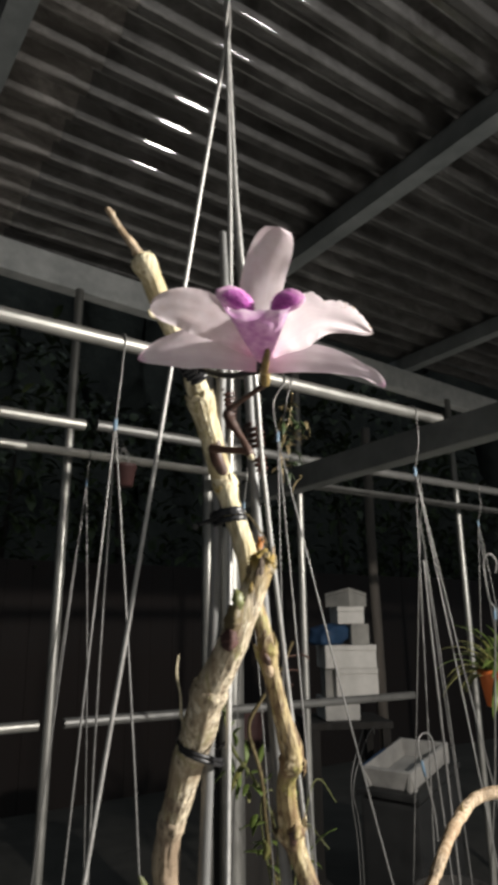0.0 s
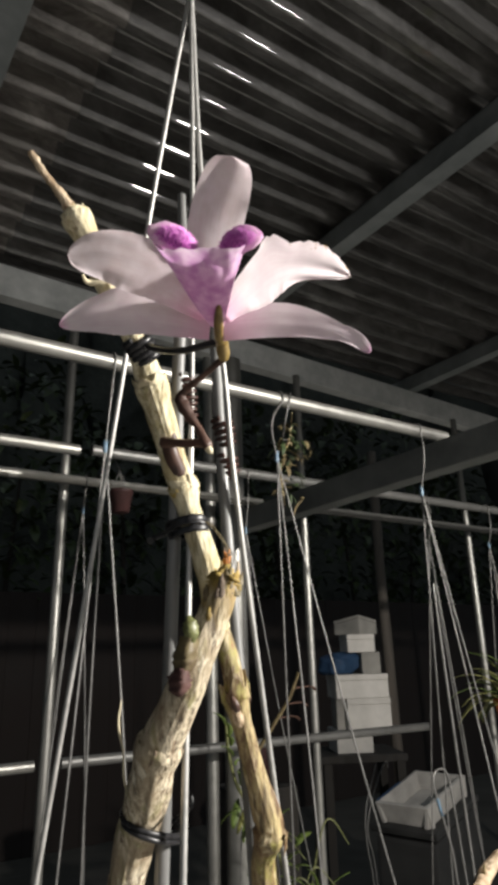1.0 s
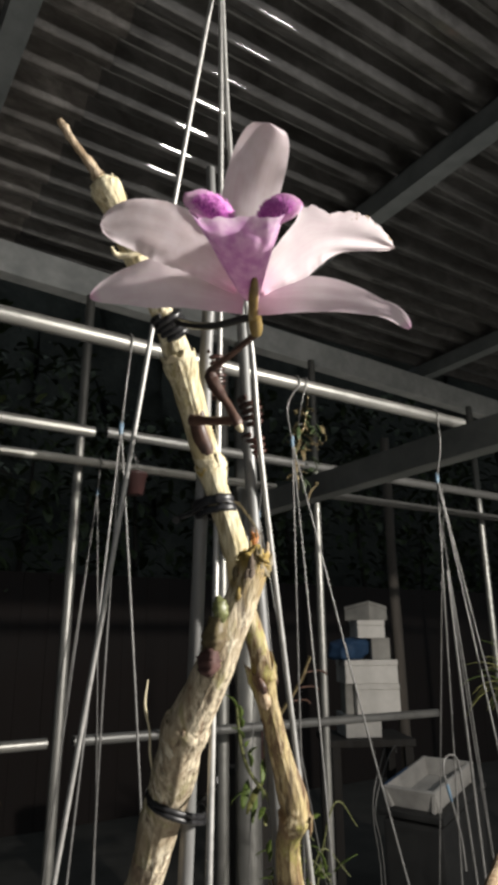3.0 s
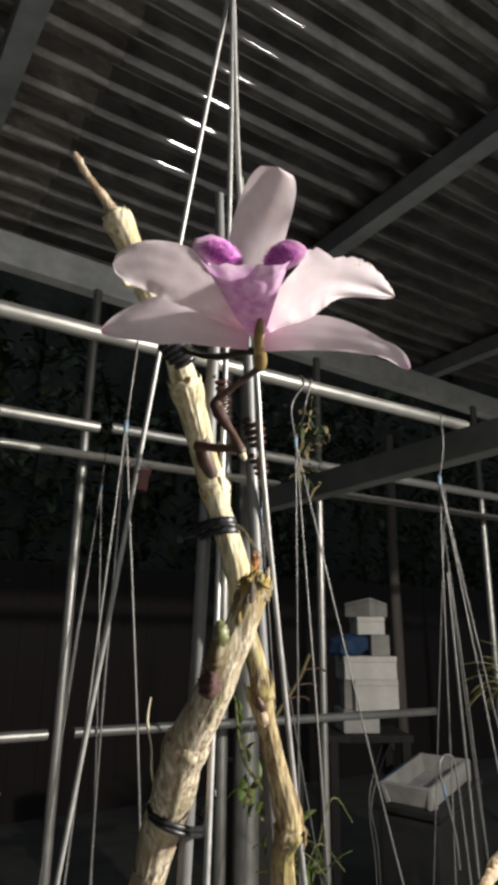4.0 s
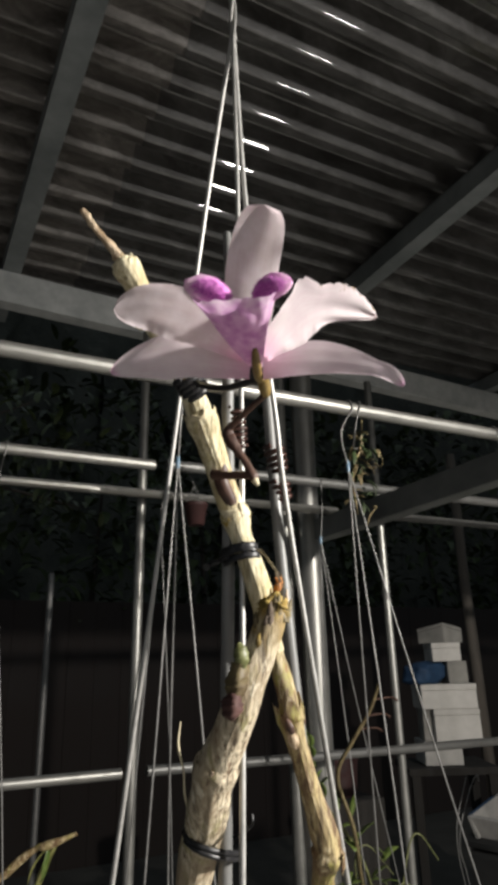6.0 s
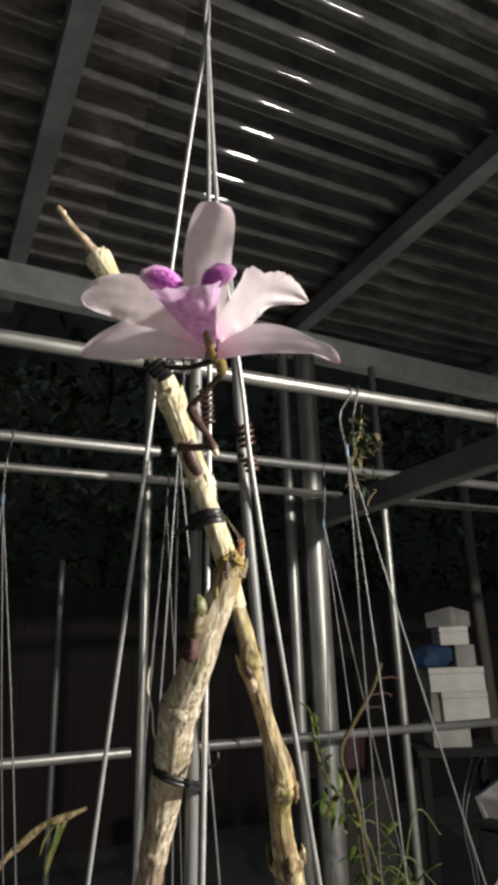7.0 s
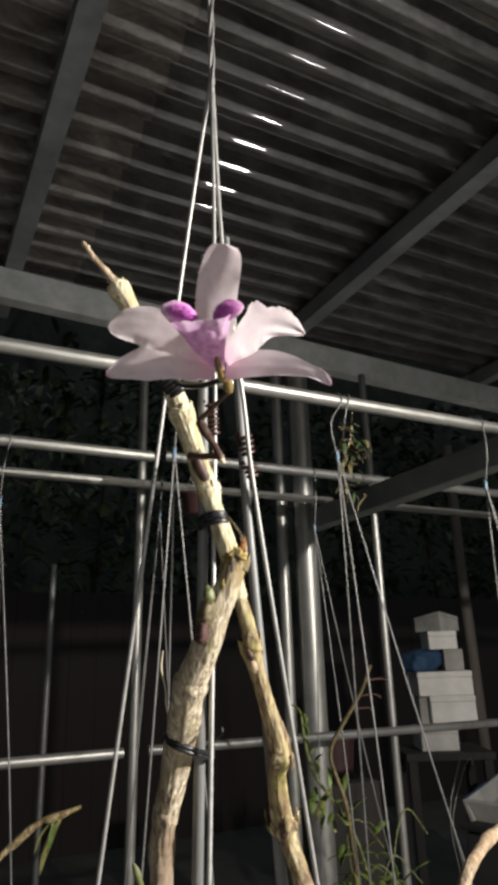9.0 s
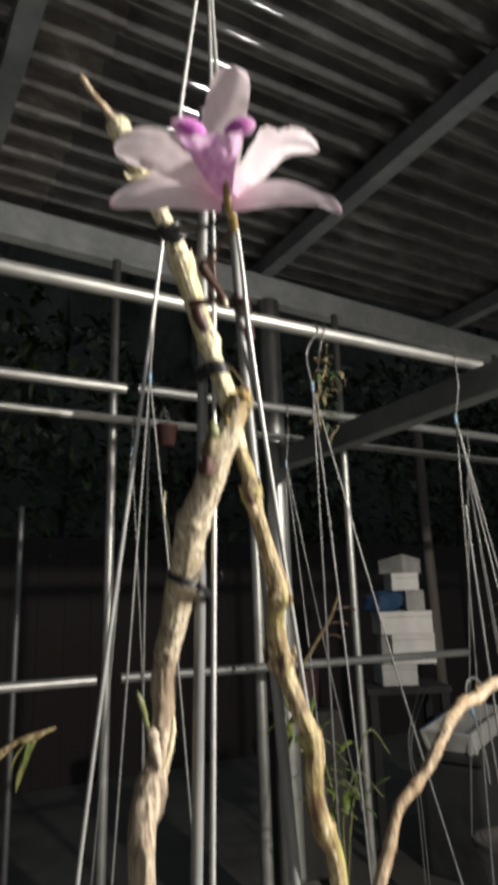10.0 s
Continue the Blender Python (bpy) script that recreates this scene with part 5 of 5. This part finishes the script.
# blue sheet bundled on the stack
bm = bmesh.new()
bmesh.ops.create_icosphere(bm, subdivisions=4, radius=1.0)
for vert in bm.verts:
    c = vert.co.copy()
    k = 1 + 0.16 * noise.noise(c * 2.2) + 0.06 * noise.noise(c * 6)
    c = Vector([math.copysign(abs(q) ** 0.6, q) for q in c])
    vert.co = Vector((c.x * 0.118 * k, c.y * 0.10 * k, max(-0.062, c.z * 0.068 * k + 0.012 * c.x)))
bundle = tagged(part("plastic_sheet", bm, blue_plastic), "crumpled dark blue plastic sheet on the boxes", "plastic sheet")
bundle.location = STACK + E1 * 0.076 + E2 * 0.12 + Vector((0, 0, 1.458))

stand = thing("work_table", (STACK + E1 * 0.16 + E2 * 0.2)[:], -29, "wooden table carrying the foam boxes, coloured near-black as if unlit", "table")
part("top", box((0.52, 0.5, 0.04), (0, 0, 0.923), 0.004), unlit_wood, stand)
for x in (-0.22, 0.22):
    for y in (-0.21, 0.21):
        part("leg", box((0.05, 0.05, 0.903), (x, y, 0.4515), 0.003), unlit_wood, stand)
tagged(part("wooden_post", tube([(3.62, 3.62, 0, 0.04), (3.61, 3.61, 1.0, 0.038), (3.60, 3.61, 2.0, 0.036), (3.60, 3.6, 3.0, 0.034)], 14, 5, ribbed(70, 0.1, 6)), grey_wood), "rough grey-brown wooden post standing behind the boxes", "post")
pipe("post", (0.785, 3.90, 0), (0.785, 3.90, 2.05), 0.017, far_wire, label="thin dull steel post standing far back", category="post")
pipe("post", (4.35, 2.9, 0), (4.35, 2.9, 2.6), 0.02, far_wire, label="thin dull steel post standing far back", category="post")

# open foam tray tilted to fit the camera's view; tank cover sloped under it
PIVOT, TURN, SLOPE = (2.918, 2.911), 13.0, 12.8
W_, D_, H_, T_ = 0.456, 0.318, 0.11, 0.022
tray = tagged(new("foam_tray"), "dirty white foam tray, open and empty, with a blue rim", "tray")
tray.matrix_world = pose(*PIVOT, 0.638, 0, -SLOPE, TURN)
part("floor_panel", box((W_ - 0.06, D_ - 0.06, T_), (W_ / 2, 0, T_ / 2), 0.004), foam_tray, tray, smooth=False)
for sx, sy in ((1, 0), (-1, 0), (0, 1), (0, -1)):
    flare = pose(W_ / 2 + sx * (W_ / 2 - 0.02), sy * (D_ / 2 - 0.02), H_ / 2, -12 * sy, 12 * sx, 0)
    part("side_panel", box((T_ if sx else W_, D_ if sx else T_, H_), (0, 0, 0), 0.004, flare), foam_tray, tray, smooth=False)
part("rim", box((W_ * 0.55, 0.012, 0.006), (W_ * 0.30, D_ / 2 - 0.006, H_ + 0.002), 0.002), blue_plastic, tray, "blue rim strip")
tank = thing("water_tank", (*PIVOT, 0), TURN, "dark grey plastic water tank under the tray", "tank")
bm = box((0.48, 0.36, 0.56), (W_ / 2, 0, 0.28), 0.02)
for vert in bm.verts:
    if vert.co.z > 0.3:
        vert.co.z += 0.02 + vert.co.x * math.tan(radians(SLOPE))
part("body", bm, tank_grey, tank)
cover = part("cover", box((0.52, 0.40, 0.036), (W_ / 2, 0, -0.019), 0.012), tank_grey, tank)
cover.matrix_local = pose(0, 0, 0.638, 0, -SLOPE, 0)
bucket = thing("bucket", (1.72, 2.55, 0.0), 0, "dull red plastic bucket on a dark stool", "bucket")
part("shell", tube([(0, 0, 1.02, 0.075), (0, 0, 1.10, 0.082), (0, 0, 1.18, 0.09)], 20, 2), dim_red, bucket)
part("stool", box((0.26, 0.26, 1.015), (0, 0, 0.508), 0.01), unlit_wood, bucket, "wooden stool, coloured near-black as if unlit")
wirehook = thing("wire_hanger", label="bare bent steel wire hanger standing in the dark", category="hanger")
part("wire", tube([(2.115, 2.3, 0.0, 0.0022), (2.113, 2.3, 0.603, 0.0022), (2.09, 2.3, 0.80, 0.0022), (2.10, 2.3, 0.92, 0.0022), (2.173, 2.3, 1.074, 0.0022)], 8, 6), far_wire, wirehook)
part("wire", tube([(2.14, 2.3, 0.0, 0.0022), (2.13, 2.3, 0.65, 0.0022), (2.10, 2.3, 0.85, 0.0022), (2.18, 2.3, 1.02, 0.0022), (2.231, 2.3, 1.076, 0.0022), (2.24, 2.3, 1.05, 0.0022)], 8, 6), far_wire, wirehook)

# a dim red pot among the wires
pot_at((0.620, 1.400, 1.820), 0.026, 0.050, dim_red, "small dull red plastic pot hung high among the wires")
hanger("pot_hanger", (0.612, 1.475, 1.974), (0.618, 1.405, 1.915), spread(0.620, 1.400, 1.866, 0.0255, 20), far_wire, 0.0009, False, "thin wire hanger of the small red pot")

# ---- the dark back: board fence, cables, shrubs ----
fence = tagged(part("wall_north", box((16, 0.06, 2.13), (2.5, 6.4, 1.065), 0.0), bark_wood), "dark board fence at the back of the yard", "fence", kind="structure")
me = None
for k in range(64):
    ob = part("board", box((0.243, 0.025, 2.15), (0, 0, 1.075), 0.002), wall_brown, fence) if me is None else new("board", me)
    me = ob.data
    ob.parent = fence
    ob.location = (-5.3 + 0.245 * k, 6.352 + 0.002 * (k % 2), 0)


# ---- a small tree beside the shade house, reaching in under the roof's edge ----
def garden_tree(place, ends, seed):
    r = random.Random(seed)
    tree = thing("tree", place, 0, "leafy garden tree, dimly lit, at the roof's edge", "tree")
    part("trunk", tube([(0, 0, 0, 0.06), (0.03, 0.02, 0.9, 0.052), (-0.02, 0.0, 1.7, 0.042), (0.04, -0.03, 2.7, 0.02)], 10, 5, ribbed(seed, 0.1, 5)), bark_wood, tree)
    bm = bmesh.new()
    for k, end in enumerate(ends):
        start = Vector((0, 0, 1.75 + 0.12 * k))
        tip = Vector(end) - Vector(place)
        mid = start.lerp(tip, 0.55) + Vector((0, 0, 0.10))
        part("limb", tube([(*start, 0.016), (*mid, 0.010), (*tip, 0.003)], 7, 4), bark_wood, tree)
        for q in range(46):
            a = mid.lerp(tip, r.uniform(0.35, 1.1)) + Vector((r.gauss(0, 0.05), r.gauss(0, 0.05), r.gauss(0, 0.05)))
            b = a + Vector((r.uniform(-0.6, 1), r.uniform(-1, 0.3), r.uniform(-1.1, 0.3))).normalized() * r.uniform(0.05, 0.09)
            blade(bm, a, b, r.uniform(0.018, 0.032), 0.15, q)
    tagged(part("crown", bm, tree_leaf, tree), kind="stuff")


garden_tree((-0.75, 3.05, 0), ((0.42, 2.62, 2.55), (0.30, 2.70, 2.62), (0.66, 2.75, 2.42), (0.20, 2.60, 2.40), (0.70, 2.9, 2.20), (-1.3, 2.9, 2.7)), 100)

# ---- an overgrown hedge rising over the fence ----
r = random.Random(31)
bm = bmesh.new()
for k in range(4200):
    x = r.uniform(-3.0, 9.5)
    top = 4.6 + 1.3 * noise.noise((x * 0.5, 3.0, 0.0)) + 0.5 * noise.noise((x * 2.1, 8.0, 0.0))
    z = 1.95 + (top - 1.95) * r.random()
    a = Vector((x, 6.75 + 0.5 * noise.noise((x * 0.8, z * 0.8, 5.0)) + r.uniform(-0.15, 0.35), z))
    b = a + Vector((r.uniform(-1, 1), r.uniform(-1, 0), r.uniform(-1, 0.5))).normalized() * r.uniform(0.12, 0.24)
    blade(bm, a, b, r.uniform(0.06, 0.11), 0.15, k)
hedge = tagged(part("hedge", bm, tree_leaf), "tall overgrown dark green hedge behind the board fence", "hedge", kind="stuff")
r = random.Random(32)
for k in range(9):
    x = -1.6 + 1.15 * k
    part("stem", tube([(x, 7.0, 0, 0.05), (x + r.uniform(-0.1, 0.1), 7.0, 1.5, 0.04), (x + r.uniform(-0.2, 0.2), 7.0, 3.4, 0.015)], 7, 4), bark_wood, hedge)

# ---- dark woods-coloured sheet far behind, added to cover the sky's glow ----
bm = bmesh.new()
cols = []
for k in range(121):
    a = radians(-70 + 140 * k / 120)
    x, y = 2.0 + 13 * math.sin(a), 1.0 + 13 * math.cos(a)
    top = 12.5 + 1.6 * noise.noise((k * 0.21, 1.0, 0.0)) + 0.8 * noise.noise((k * 0.8, 4.0, 0.0))
    cols.append([bm.verts.new((x + 0.7 * noise.noise((k * 0.5, j * 0.6, 2.0)), y + 0.9 * noise.noise((k * 0.4, j * 0.7, 7.0)), top * j / 12)) for j in range(13)])
for c0, c1 in zip(cols, cols[1:]):
    for j in range(12):
        bm.faces.new((c0[j], c1[j], c1[j + 1], c0[j + 1]))
tagged(part("backdrop", bm, backdrop_woods), "added dark sheet, coloured like woods, covering the sky beyond the yard", "woods", kind="structure")
